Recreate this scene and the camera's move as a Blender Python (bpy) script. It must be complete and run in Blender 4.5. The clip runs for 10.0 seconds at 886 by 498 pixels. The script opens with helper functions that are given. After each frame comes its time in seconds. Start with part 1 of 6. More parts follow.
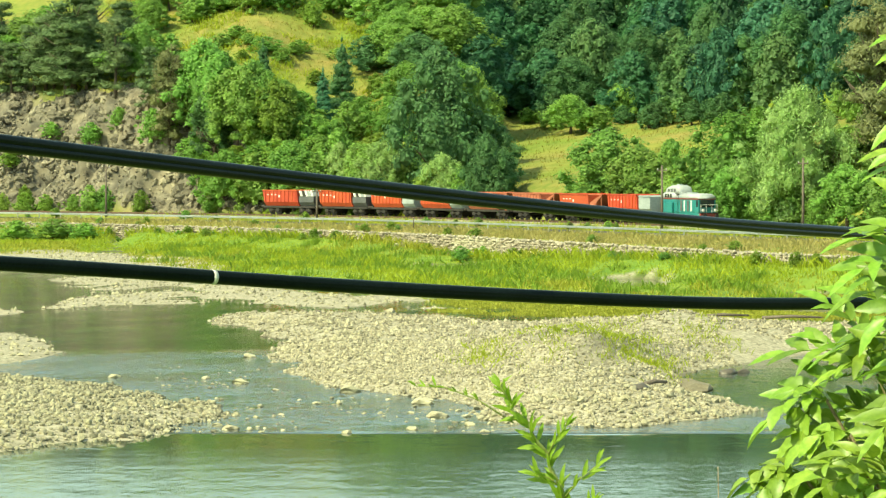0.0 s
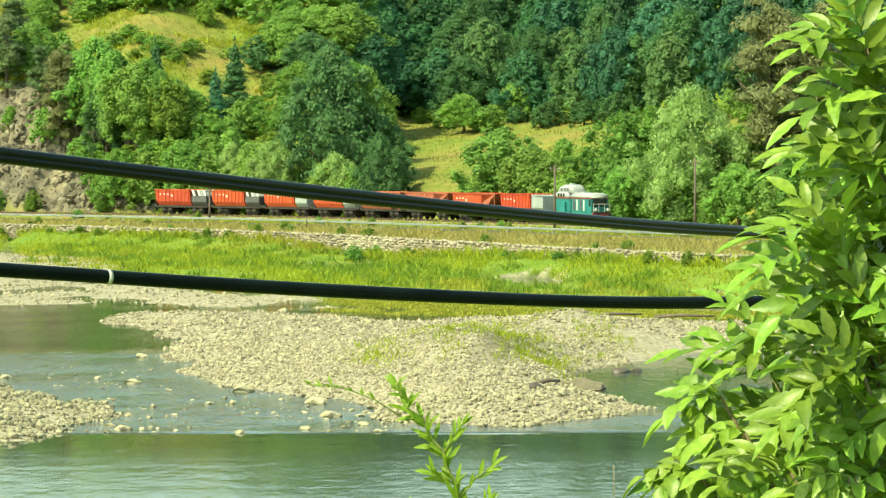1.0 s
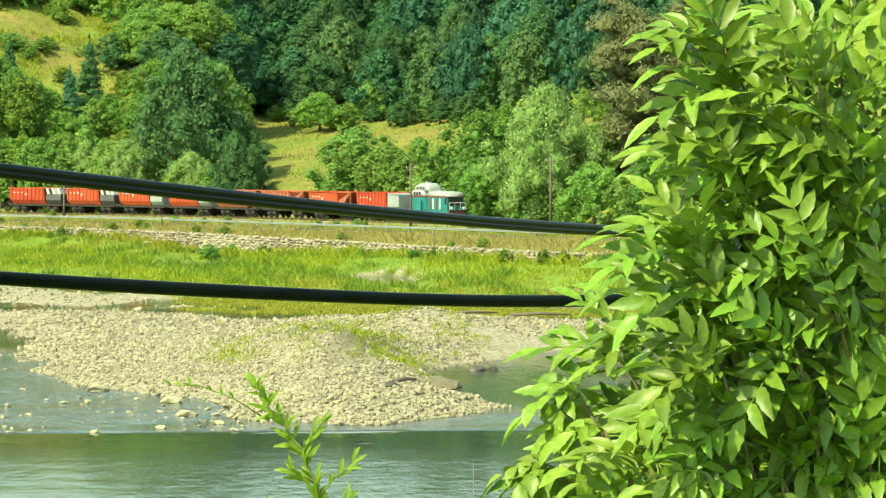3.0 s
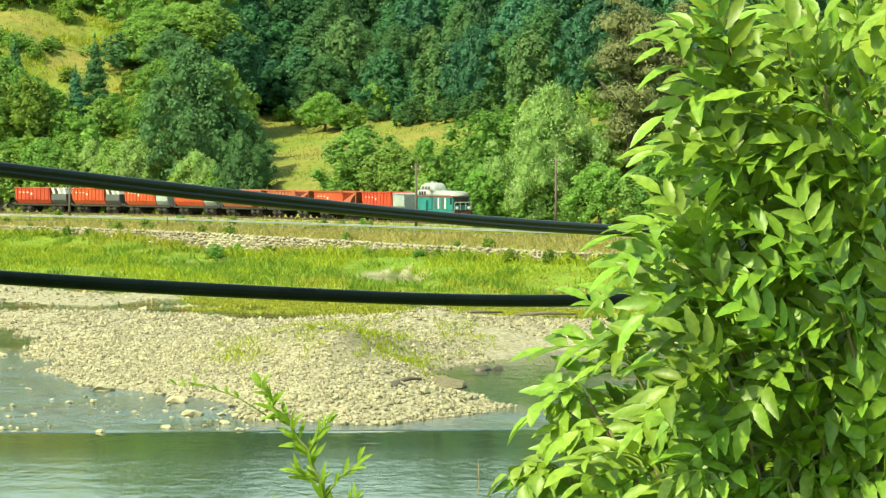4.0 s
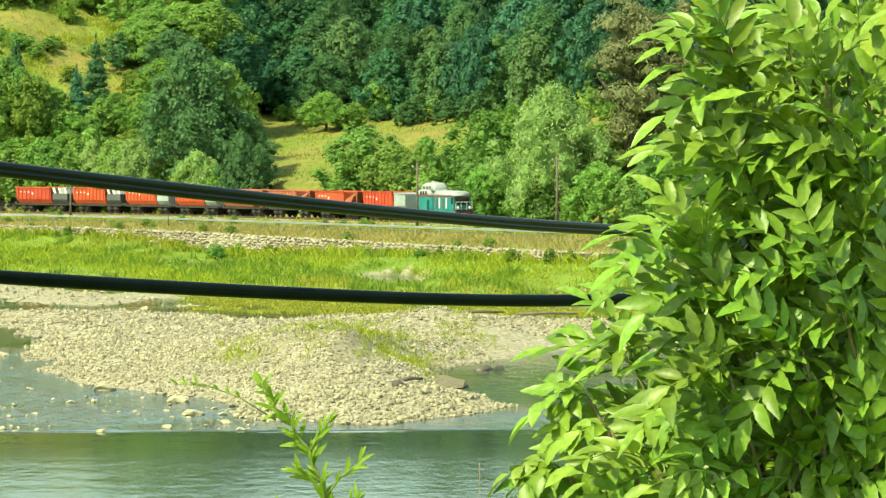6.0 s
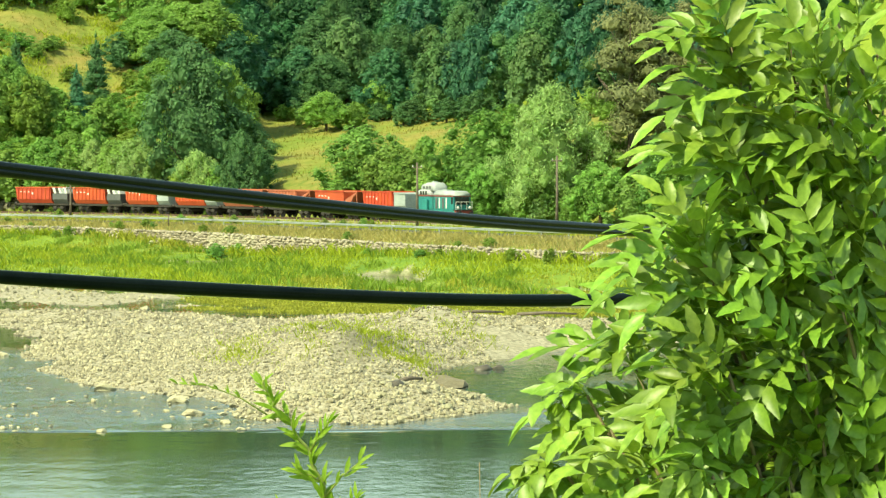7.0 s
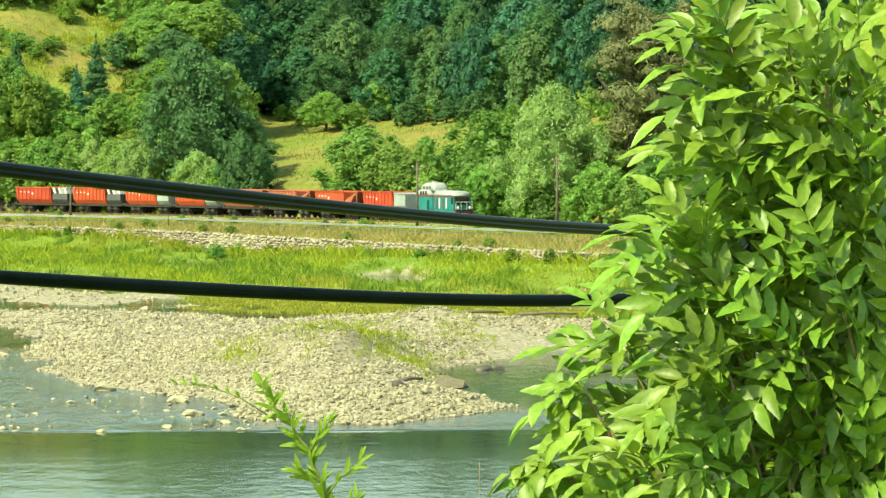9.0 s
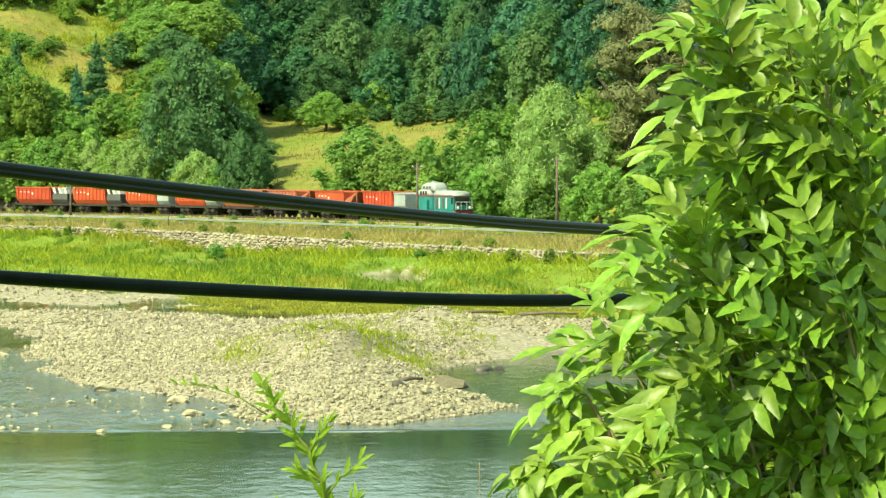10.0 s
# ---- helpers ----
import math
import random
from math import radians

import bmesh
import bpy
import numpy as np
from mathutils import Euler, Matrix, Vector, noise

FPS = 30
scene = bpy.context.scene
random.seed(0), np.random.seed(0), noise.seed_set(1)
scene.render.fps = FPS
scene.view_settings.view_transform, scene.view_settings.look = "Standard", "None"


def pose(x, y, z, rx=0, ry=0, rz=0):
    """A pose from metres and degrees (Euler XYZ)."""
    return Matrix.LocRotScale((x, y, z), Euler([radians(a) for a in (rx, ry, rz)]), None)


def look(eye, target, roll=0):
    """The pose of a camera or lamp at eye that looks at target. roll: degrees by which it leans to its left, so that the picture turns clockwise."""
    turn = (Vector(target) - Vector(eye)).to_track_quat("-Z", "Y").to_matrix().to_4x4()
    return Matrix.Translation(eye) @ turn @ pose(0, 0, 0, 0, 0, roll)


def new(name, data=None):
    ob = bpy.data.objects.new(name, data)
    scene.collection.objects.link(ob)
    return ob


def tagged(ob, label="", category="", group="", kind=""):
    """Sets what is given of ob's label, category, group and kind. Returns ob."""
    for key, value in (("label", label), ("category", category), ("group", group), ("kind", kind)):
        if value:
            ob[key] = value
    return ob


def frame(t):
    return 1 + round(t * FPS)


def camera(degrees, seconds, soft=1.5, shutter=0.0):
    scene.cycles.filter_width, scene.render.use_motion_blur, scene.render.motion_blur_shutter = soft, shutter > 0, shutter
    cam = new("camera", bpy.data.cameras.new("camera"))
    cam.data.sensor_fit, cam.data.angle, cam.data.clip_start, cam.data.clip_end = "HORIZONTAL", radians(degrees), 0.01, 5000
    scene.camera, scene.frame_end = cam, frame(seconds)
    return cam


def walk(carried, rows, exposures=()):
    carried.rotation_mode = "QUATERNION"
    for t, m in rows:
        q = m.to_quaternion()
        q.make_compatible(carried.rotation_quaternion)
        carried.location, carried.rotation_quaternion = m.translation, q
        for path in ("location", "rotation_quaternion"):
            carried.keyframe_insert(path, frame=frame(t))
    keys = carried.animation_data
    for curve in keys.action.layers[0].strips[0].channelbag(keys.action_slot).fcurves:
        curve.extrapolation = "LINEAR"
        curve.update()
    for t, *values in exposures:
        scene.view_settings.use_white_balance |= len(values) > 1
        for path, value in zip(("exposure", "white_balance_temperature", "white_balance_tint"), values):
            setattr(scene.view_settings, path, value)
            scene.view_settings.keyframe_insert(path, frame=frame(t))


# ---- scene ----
cam = camera(17.0, 10.0, soft=1.35)
EYE_Z = 9.5
# seconds, sideways drift, yaw to the right, pitch, roll
ROWS = [
    (0.0, 0.0, 0.0, -1.65, 0.0),
    (0.5, -0.002, 0.743, -1.656, 0.0),
    (1.0, -0.005, 2.066, -1.661, 0.0),
    (1.5, -0.008, 3.265, -1.672, -0.03),
    (2.0, -0.010, 4.030, -1.674, -0.06),
    (2.5, -0.011, 4.613, -1.685, -0.06),
    (2.7, -0.011, 4.833, -1.685, -0.06),
    (3.2, -0.011, 4.85, -1.69, -0.06),
    (4.0, -0.011, 4.745, -1.695, -0.06),
    (4.5, -0.011, 4.725, -1.700, -0.06),
    (5.5, -0.011, 4.725, -1.700, -0.06),
    (7.0, -0.011, 4.725, -1.702, -0.06),
    (8.5, -0.011, 4.725, -1.700, -0.06),
    (10.0, -0.011, 4.725, -1.700, -0.06),
]
walk(cam, [(t, pose(x, 0, EYE_Z, 90 + pitch, roll, -yaw)) for t, x, yaw, pitch, roll in ROWS],
     [(0.0, 1.14, 8800, -19), (10.0, 1.14, 8800, -19)])

# ---- world, sun, exposure ----
SUN_ELEV, SUN_AZ = 50.0, 233.0  # azimuth clockwise from +y
world = bpy.data.worlds.new("sky")
scene.world = world
world.use_nodes = True
wn, wl = world.node_tree.nodes, world.node_tree.links
sky = wn.new("ShaderNodeTexSky")
sky.sky_type = "NISHITA"
sky.sun_disc = False
sky.sun_elevation = radians(SUN_ELEV)
sky.sun_rotation = radians(SUN_AZ)
sky.air_density, sky.dust_density = 1.0, 1.5
wl.new(sky.outputs[0], wn["Background"].inputs[0])
wn["Background"].inputs[1].default_value = 0.15
sun_data = bpy.data.lights.new("sun", "SUN")
sun_data.energy, sun_data.angle, sun_data.color = 3.15, radians(0.6), (1.0, 0.93, 0.80)
sun = new("sun", sun_data)
sa, se = radians(SUN_AZ), radians(SUN_ELEV)
sun_from = Vector((math.sin(sa) * math.cos(se), math.cos(sa) * math.cos(se), math.sin(se)))
sun.matrix_world = look(sun_from * 300, (0, 0, 0))


# ---- materials ----
def mat(name, c1, c2, scale=4.0, rough=0.8, bump=0.3, c3=None, coord="Object", metal=0.0, fine=None, bump_dist=0.02, random_hue=0.0, detail=6.0, spec=0.5, translucent=0.0):
    """Two- or three-tone procedural surface with coarse variation, fine grain and relief."""
    m = bpy.data.materials.new(name)
    m.use_nodes = True
    n, l = m.node_tree.nodes, m.node_tree.links
    p = n["Principled BSDF"]
    tc = n.new("ShaderNodeTexCoord")
    a = n.new("ShaderNodeTexNoise")
    a.inputs["Scale"].default_value, a.inputs["Detail"].default_value = scale, detail
    b = n.new("ShaderNodeTexNoise")
    b.inputs["Scale"].default_value, b.inputs["Detail"].default_value = fine or scale * 9, 4.0
    for t in (a, b):
        l.new(tc.outputs[coord], t.inputs["Vector"])
    mixf = n.new("ShaderNodeMath")
    mixf.operation = "MULTIPLY_ADD"
    mixf.inputs[1].default_value = 0.5
    l.new(b.outputs["Fac"], mixf.inputs[0])
    half = n.new("ShaderNodeMath")
    half.operation = "MULTIPLY"
    half.inputs[1].default_value = 0.5
    l.new(a.outputs["Fac"], half.inputs[0])
    l.new(half.outputs[0], mixf.inputs[2])
    r = n.new("ShaderNodeValToRGB")
    r.color_ramp.elements[0].position, r.color_ramp.elements[1].position = 0.34, 0.66
    r.color_ramp.elements[0].color, r.color_ramp.elements[1].color = (*c1, 1), (*c2, 1)
    if c3:
        e = r.color_ramp.elements.new(0.5)
        e.color = (*c3, 1)
    l.new(mixf.outputs[0], r.inputs[0])
    out = r.outputs[0]
    if random_hue:
        oi = n.new("ShaderNodeObjectInfo")
        hs = n.new("ShaderNodeHueSaturation")
        mr = n.new("ShaderNodeMapRange")
        mr.inputs["To Min"].default_value, mr.inputs["To Max"].default_value = 0.5 - 0.4 * random_hue, 0.5 + random_hue
        mv = n.new("ShaderNodeMapRange")
        mv.inputs["To Min"].default_value, mv.inputs["To Max"].default_value = 1 - 8 * random_hue, 1 + 8 * random_hue
        l.new(oi.outputs["Random"], mr.inputs["Value"])
        wv = n.new("ShaderNodeMath")
        wv.operation = "FRACT"
        sc = n.new("ShaderNodeMath")
        sc.operation = "MULTIPLY"
        sc.inputs[1].default_value = 7.31
        l.new(oi.outputs["Random"], sc.inputs[0])
        l.new(sc.outputs[0], wv.inputs[0])
        l.new(wv.outputs[0], mv.inputs["Value"])
        l.new(mr.outputs[0], hs.inputs["Hue"])
        l.new(mv.outputs[0], hs.inputs["Value"])
        l.new(out, hs.inputs["Color"])
        out = hs.outputs[0]
    l.new(out, p.inputs["Base Color"])
    p.inputs["Roughness"].default_value, p.inputs["Metallic"].default_value = rough, metal
    p.inputs["Specular IOR Level"].default_value = spec
    if bump:
        bp = n.new("ShaderNodeBump")
        bp.inputs["Strength"].default_value, bp.inputs["Distance"].default_value = bump, bump_dist
        l.new(mixf.outputs[0], bp.inputs["Height"])
        l.new(bp.outputs[0], p.inputs["Normal"])
    if translucent:
        tr = n.new("ShaderNodeBsdfTranslucent")
        l.new(out, tr.inputs["Color"])
        mx = n.new("ShaderNodeMixShader")
        mx.inputs[0].default_value = translucent
        l.new(p.outputs[0], mx.inputs[1])
        l.new(tr.outputs[0], mx.inputs[2])
        l.new(mx.outputs[0], n["Material Output"].inputs["Surface"])
    return m


def leaf_mat(name, c1, c2, hue=0.02, translucent=0.47, grain=0.35, bump=0.0):
    """Foliage: tone varies leaf by leaf and tree by tree."""
    m = mat(name, c1, c2, scale=grain, fine=grain * 7, rough=0.6, bump=bump, bump_dist=0.006, random_hue=hue, spec=0.3, translucent=translucent)
    n, l = m.node_tree.nodes, m.node_tree.links
    ge = n.new("ShaderNodeNewGeometry")
    hs = n.new("ShaderNodeHueSaturation")
    mr = n.new("ShaderNodeMapRange")
    mr.inputs["To Min"].default_value, mr.inputs["To Max"].default_value = 0.74, 1.26
    l.new(ge.outputs["Random Per Island"], mr.inputs["Value"])
    l.new(mr.outputs[0], hs.inputs["Value"])
    for target in ("Principled BSDF", "Translucent BSDF"):
        sock = n[target].inputs[0]
        src = sock.links[0].from_socket
        if not hs.inputs["Color"].links:
            l.new(src, hs.inputs["Color"])
        l.new(hs.outputs[0], sock)
    return m


M_LEAF = leaf_mat("leaf_green", (0.17, 0.305, 0.065), (0.275, 0.435, 0.105))
M_LEAF_DARK = leaf_mat("leaf_dark_green", (0.078, 0.178, 0.068), (0.14, 0.255, 0.095), hue=0.015)
# blue-green cast of the distant haze is put into this leaf colour
M_LEAF_FOREST = leaf_mat("leaf_forest", (0.044, 0.145, 0.066), (0.086, 0.22, 0.088), hue=0.042)
M_LEAF_MID = leaf_mat("leaf_mid_forest", (0.10, 0.20, 0.075), (0.17, 0.28, 0.10), hue=0.02)
M_LEAF_PALE = leaf_mat("leaf_willow", (0.285, 0.42, 0.135), (0.39, 0.52, 0.20), hue=0.01)
M_LEAF_YELLOW = leaf_mat("leaf_yellow_green", (0.17, 0.27, 0.045), (0.28, 0.38, 0.075), hue=0.015)
# needle colour lightened, the haze over the pines included
M_NEEDLE = leaf_mat("pine_needles", (0.08, 0.14, 0.055), (0.15, 0.205, 0.08), hue=0.01, translucent=0.15)
M_NEEDLE_BROWN = leaf_mat("pine_needles_brown", (0.15, 0.17, 0.07), (0.235, 0.24, 0.105), hue=0.01, translucent=0.3)
M_BARK = mat("bark", (0.05, 0.035, 0.025), (0.13, 0.10, 0.075), scale=3, rough=0.9, bump=0.5)
M_GRASS = leaf_mat("grass_blades", (0.27, 0.335, 0.03), (0.39, 0.44, 0.05), hue=0.0, translucent=0.5)
M_WEED = leaf_mat("dry_grass_blades", (0.21, 0.20, 0.04), (0.31, 0.27, 0.07), hue=0.0, translucent=0.4)
M_STONE = mat("river_stone", (0.235, 0.212, 0.135), (0.41, 0.375, 0.255), scale=2.0, fine=14, rough=0.85, bump=0.3, random_hue=0.015)
M_ROCK_DARK = mat("dark_wet_stone", (0.06, 0.05, 0.04), (0.14, 0.12, 0.09), scale=3.0, rough=0.5, bump=0.3)
M_WALLSTONE = mat("wall_stone", (0.27, 0.24, 0.175), (0.42, 0.375, 0.28), scale=1.2, fine=9, rough=0.9, bump=0.4, random_hue=0.02)
M_ASPHALT = mat("asphalt", (0.04, 0.04, 0.04), (0.08, 0.08, 0.075), scale=0.6, fine=40, rough=0.85, bump=0.2)
M_STEEL = mat("galvanised_steel", (0.34, 0.37, 0.38), (0.52, 0.55, 0.56), scale=0.6, fine=10, rough=0.45, metal=0.6, bump=0.05)
M_RAIL = mat("rail_steel", (0.10, 0.06, 0.04), (0.2, 0.13, 0.09), scale=2, rough=0.5, metal=0.6)
M_WOOD_OLD = mat("weathered_wood", (0.07, 0.055, 0.045), (0.17, 0.14, 0.11), scale=2, rough=0.9)
M_CABLE = mat("black_rubber", (0.003, 0.006, 0.006), (0.008, 0.013, 0.012), scale=14, fine=160, rough=0.28, bump=0.3, bump_dist=0.002, spec=0.07)
M_TAPE = mat("pale_tape", (0.45, 0.45, 0.42), (0.6, 0.6, 0.56), scale=60, rough=0.6)
M_RED = mat("red_wagon_paint", (0.34, 0.035, 0.015), (0.50, 0.075, 0.03), scale=0.7, fine=7, rough=0.6, bump=0.1, random_hue=0.012)
M_RUST = mat("faded_rust_paint", (0.30, 0.075, 0.04), (0.42, 0.14, 0.08), scale=0.9, fine=7, rough=0.75, bump=0.15)
M_GREY = mat("grey_wagon_paint", (0.22, 0.26, 0.26), (0.36, 0.40, 0.40), scale=0.8, fine=7, rough=0.6, bump=0.1)
M_BLACK = mat("sooty_underframe", (0.012, 0.011, 0.01), (0.04, 0.035, 0.03), scale=1.5, rough=0.8)
M_WHITE = mat("white_paint", (0.50, 0.51, 0.49), (0.64, 0.65, 0.63), scale=1.0, fine=8, rough=0.5, bump=0.05)
M_ROOF = mat("pale_roof_paint", (0.27, 0.30, 0.30), (0.42, 0.45, 0.45), scale=1.2, fine=9, rough=0.6, bump=0.1)
M_TEAL = mat("teal_paint", (0.012, 0.13, 0.135), (0.025, 0.22, 0.215), scale=1.0, fine=8, rough=0.5, bump=0.05)
M_MAROON = mat("maroon_paint", (0.16, 0.025, 0.02), (0.24, 0.05, 0.04), scale=1.5, rough=0.6)
M_GLASS = mat("dark_window_glass", (0.02, 0.025, 0.03), (0.03, 0.035, 0.04), rough=0.08, bump=0.0)
M_BUSHLEAF = leaf_mat("elder_leaf", (0.115, 0.205, 0.022), (0.245, 0.355, 0.055), hue=0.02, translucent=0.24, grain=14.0, bump=0.2)
M_BUSHLEAF.node_tree.nodes["Principled BSDF"].inputs["Roughness"].default_value = 0.42
M_BUSHLEAF.node_tree.nodes["Principled BSDF"].inputs["Specular IOR Level"].default_value = 0.42
M_TWIGLEAF = leaf_mat("willow_shoot_leaf", (0.13, 0.235, 0.02), (0.25, 0.37, 0.045), hue=0.0, translucent=0.3, grain=18.0)
M_STEM = mat("green_brown_stem", (0.10, 0.085, 0.04), (0.20, 0.16, 0.08), scale=20, rough=0.7)
M_TWIG = mat("green_twig", (0.14, 0.20, 0.04), (0.24, 0.26, 0.07), scale=20, rough=0.6)


# ---- plan: river, banks, road, railway, hillside ----
def smooth(e0, e1, x):
    t = np.clip((x - e0) / (e1 - e0), 0, 1)
    return t * t * (3 - 2 * t)


def course(points):
    """A softened line y(x) through plan points."""
    px, py = np.array(points, float).T
    return lambda x: sum(np.interp(np.asarray(x, float) + o, px, py) for o in (-9, -6, -3, 0, 3, 6, 9)) / 7


WALL_Y = course([(-300, 440), (-120, 395), (-42, 352), (-5.8, 307), (3.3, 287), (16.9, 253), (26.7, 233), (60, 180), (200, 60)])
ROAD_Y = course([(-300, 452), (-120, 412), (-53, 370), (-6, 322), (30.7, 256), (65, 196), (200, 75)])
RAIL_Y = course([(-300, 465), (-120, 425), (-44.3, 373), (-6.5, 343), (14.4, 312), (36.5, 272), (70, 213), (200, 92)])


def off(line, x, y):
    """Distance beyond a line, square to it."""
    k = (line(np.asarray(x) + 1.0) - line(np.asarray(x) - 1.0)) / 2
    return (y - line(x)) / np.sqrt(1 + k * k)


def inside(poly, x, y):
    """Signed distance to a polygon's edge, positive inside."""
    p = np.array(poly, float)
    q = np.roll(p, -1, 0)
    best, odd = np.full(np.shape(x), 1e9), np.zeros(np.shape(x), bool)
    for (ax, ay), (bx, by) in zip(p, q):
        t = np.clip(((x - ax) * (bx - ax) + (y - ay) * (by - ay)) / ((bx - ax) ** 2 + (by - ay) ** 2 + 1e-9), 0, 1)
        best = np.minimum(best, np.hypot(x - ax - t * (bx - ax), y - ay - t * (by - ay)))
        if ay != by:
            odd ^= ((ay > y) != (by > y)) & (x < (bx - ax) * (y - ay) / (by - ay) + ax)
    return np.where(odd, best, -best)


def wob(x, y, s, seed=0.0):
    """Cheap smooth noise between about -1 and 1."""
    x, y = np.asarray(x) / s + seed * 1.7, np.asarray(y) / s - seed * 2.3
    return (np.sin(x * 1.3 + 1.9 * np.sin(y * 0.7 + seed)) + np.sin(y * 1.7 + 1.3 * np.sin(x * 1.1)) + 0.6 * np.sin(2.9 * x - 2.3 * y + seed)) / 2.6


BAR_MAIN = [(-14.9, 183.8), (-11.7, 172.8), (-8.3, 158.9), (-8.0, 144.8), (-6.8, 134.9), (-3.9, 125.6), (-2.0, 122.5), (2.1, 115.8), (2.2, 109.9), (4.0, 107.0), (5.6, 106.1),
            (8.1, 107.7), (11.1, 112.6), (11.8, 114.5), (11.0, 118.3), (9.4, 121.6), (9.4, 130.3), (13.6, 140.7), (17.7, 148.3), (23.2, 149.2), (32.8, 153.9), (36.8, 172.8),
            (20.8, 171.0), (17.0, 172.8), (11.5, 174.7), (7.2, 174.7), (4.8, 172.2), (1.2, 177.5), (-2.9, 180.0), (-7.9, 182.5)]
BAR_LEFT = [(-27.5, 133.1), (-18.1, 130.6), (-13.7, 123.1), (-10.1, 116.6), (-8.6, 110.6), (-9.9, 107.5), (-10.5, 101.5), (-12.8, 100.8), (-14.6, 97.4), (-19.8, 95.5)]
BAR_LEFT_FAR = [(-35.1, 169.8), (-24.7, 165.3), (-22.0, 158.9), (-19.5, 147.0), (-20.3, 140.7), (-28.3, 136.8)]
BAR_BACK = [(-31.4, 243.9), (-25.6, 251.4), (-16.5, 238.0), (-7.8, 221.9), (-2.5, 206.0), (0.8, 193.5), (-3.0, 194.5), (-8.0, 197.0), (-14.9, 201.0), (-22.3, 199.0), (-30.2, 179.1),
            (-37.7, 182.4), (-39.5, 190.9), (-26.7, 193.2), (-24.7, 214.2)]
BAR_FAR = [(-59.2, 286.5), (-45.5, 304.2), (-32.9, 311.9), (-19.0, 259.3), (-27.1, 266.3), (-35.7, 273.7), (-55.1, 266.3)]
GRASS_FLAT = [(-29.2, 275.6), (-18.6, 253.8), (-5.9, 230.7), (-2.6, 207.0), (3.8, 203.0), (12.5, 199.0), (23.0, 190.0), (48.2, 176.0), (93.0, 200.5), (93, 344), (40.5, 344.5), (3.8, 357.2), (-38.7, 419.3), (-37.8, 339.6)]
MEADOW_LEFT = [(-62.3, 301.4), (-45.1, 301.4), (-35.4, 307.2), (-37.7, 357.2), (-57.2, 438.4), (-200, 438.4), (-200, 330)]
POOLS = [(0.2, 274.0, 3.2, 5.0), (15.0, 236.0, 2.7, 8.0), (26.0, 211.0, 2.6, 6.0)]


def plan(x, y):
    """Ground height and the shares of gravel, grass, dry meadow and bare rock."""
    x, y = np.asarray(x, float), np.asarray(y, float)
    z = np.full(x.shape, -0.7)
    gravel, grass = np.zeros(x.shape), np.zeros(x.shape)
    jag = 0.9 * wob(x, y * 0.5, 2.2, 1) + 0.45 * wob(x, y * 0.6, 0.8, 2)
    for poly, top, slope in ((BAR_MAIN, 0.55, 0.16), (BAR_LEFT, 0.4, 0.16), (BAR_LEFT_FAR, 0.3, 0.12), (BAR_BACK, 0.035, 0.05), (BAR_FAR, 0.3, 0.08)):
        sd = inside(poly, x, y) + jag
        h = np.clip(sd * slope, -0.7, top) + np.where(sd > -1, 0.07 * wob(x, y * 0.5, 1.7, 3) + (0.11 * wob(x * 0.35, y * 0.12, 1.0, 9) if top < 0.1 else 0), 0)
        z = np.maximum(z, h)
        gravel = np.maximum(gravel, smooth(-1.5, 0.0, sd))
    for poly, top in ((GRASS_FLAT, 0.55), (MEADOW_LEFT, 0.5)):
        sd = inside(poly, x, y) + jag * 1.3
        z = np.maximum(z, np.clip(sd * 0.14, -0.7, top) + np.where(sd > 0, 0.1 * wob(x, y * 0.5, 4, 5), 0))
        grass = np.maximum(grass, smooth(0.3, 1.2, sd))
    # low grassy mound with a dug face on the main bar
    mound = np.exp(-(((x - 6.3) / 3.4) ** 2 + ((y - 134) / 13) ** 2)) + 0.7 * np.exp(-(((x - 12.5) / 5) ** 2 + ((y - 156) / 9) ** 2))
    gravel = gravel * (1 - 0.42 * (x < 9.5) * smooth(0.5, 0.8, mound + 0.3 * wob(x, y * 0.4, 1.2, 5)))
    z = z + mound * 1.35 * (1 + 0.42 * wob(x, y * 0.4, 1.3, 7)) * (gravel > 0.3)
    for px, py, rx, ry in POOLS:
        low = np.exp(-((x - px) / (rx * 1.25)) ** 4) * smooth(py - 34, py - 24, y) * (1 - smooth(py + ry, py + ry * 1.6, y)) * (y > 190)
        z = np.where(z > 0.1, z * (1 - low) + 0.1 * low, z)
        q = ((x - px) / rx) ** 2 + ((y - py) / ry) ** 2 + 0.3 * wob(x, y, 2.5, 4)
        z = np.where(q < 3.0, np.minimum(z, -0.55 + 0.40 * q), z)
        grass = np.where(q < 1.3, 0, grass)
        gravel = np.where((q > 1.25) & (q < 1.6) & (y > py), 1, gravel)
    # turf banked up against the wall but for its middle stretch
    lean = off(WALL_Y, x, y)
    z = np.where((lean < 1.0) & (grass > 0.3), z + 1.1 * smooth(-8, 0, lean) * (1 - np.exp(-(((x - 3) / 8) ** 2))), z)
    # far bank behind the stone wall: verge, road, railway
    sw, sr, sl = off(WALL_Y, x, y), off(ROAD_Y, x, y), off(RAIL_Y, x, y)
    bank = 2.35 + 0.35 * smooth(0, 9, sw) + 0.12 * wob(x, y, 3, 6) * smooth(0.5, 2.5, sw) * (1 - smooth(-2.5, -1, sr))
    bank = np.where(sr > -1.2, 2.72, bank)
    bank = bank + 0.55 * smooth(-4.0, -2.0, sl) - 0.2 * smooth(2.2, 3.5, sl)
    # hillside
    s = sl - 6.0
    wl_, wr_ = 1 - smooth(-27, -15, x), smooth(0, 10, x)
    wm_ = 1 - wl_ - wr_
    rough = wob(x, y, 6, 8)
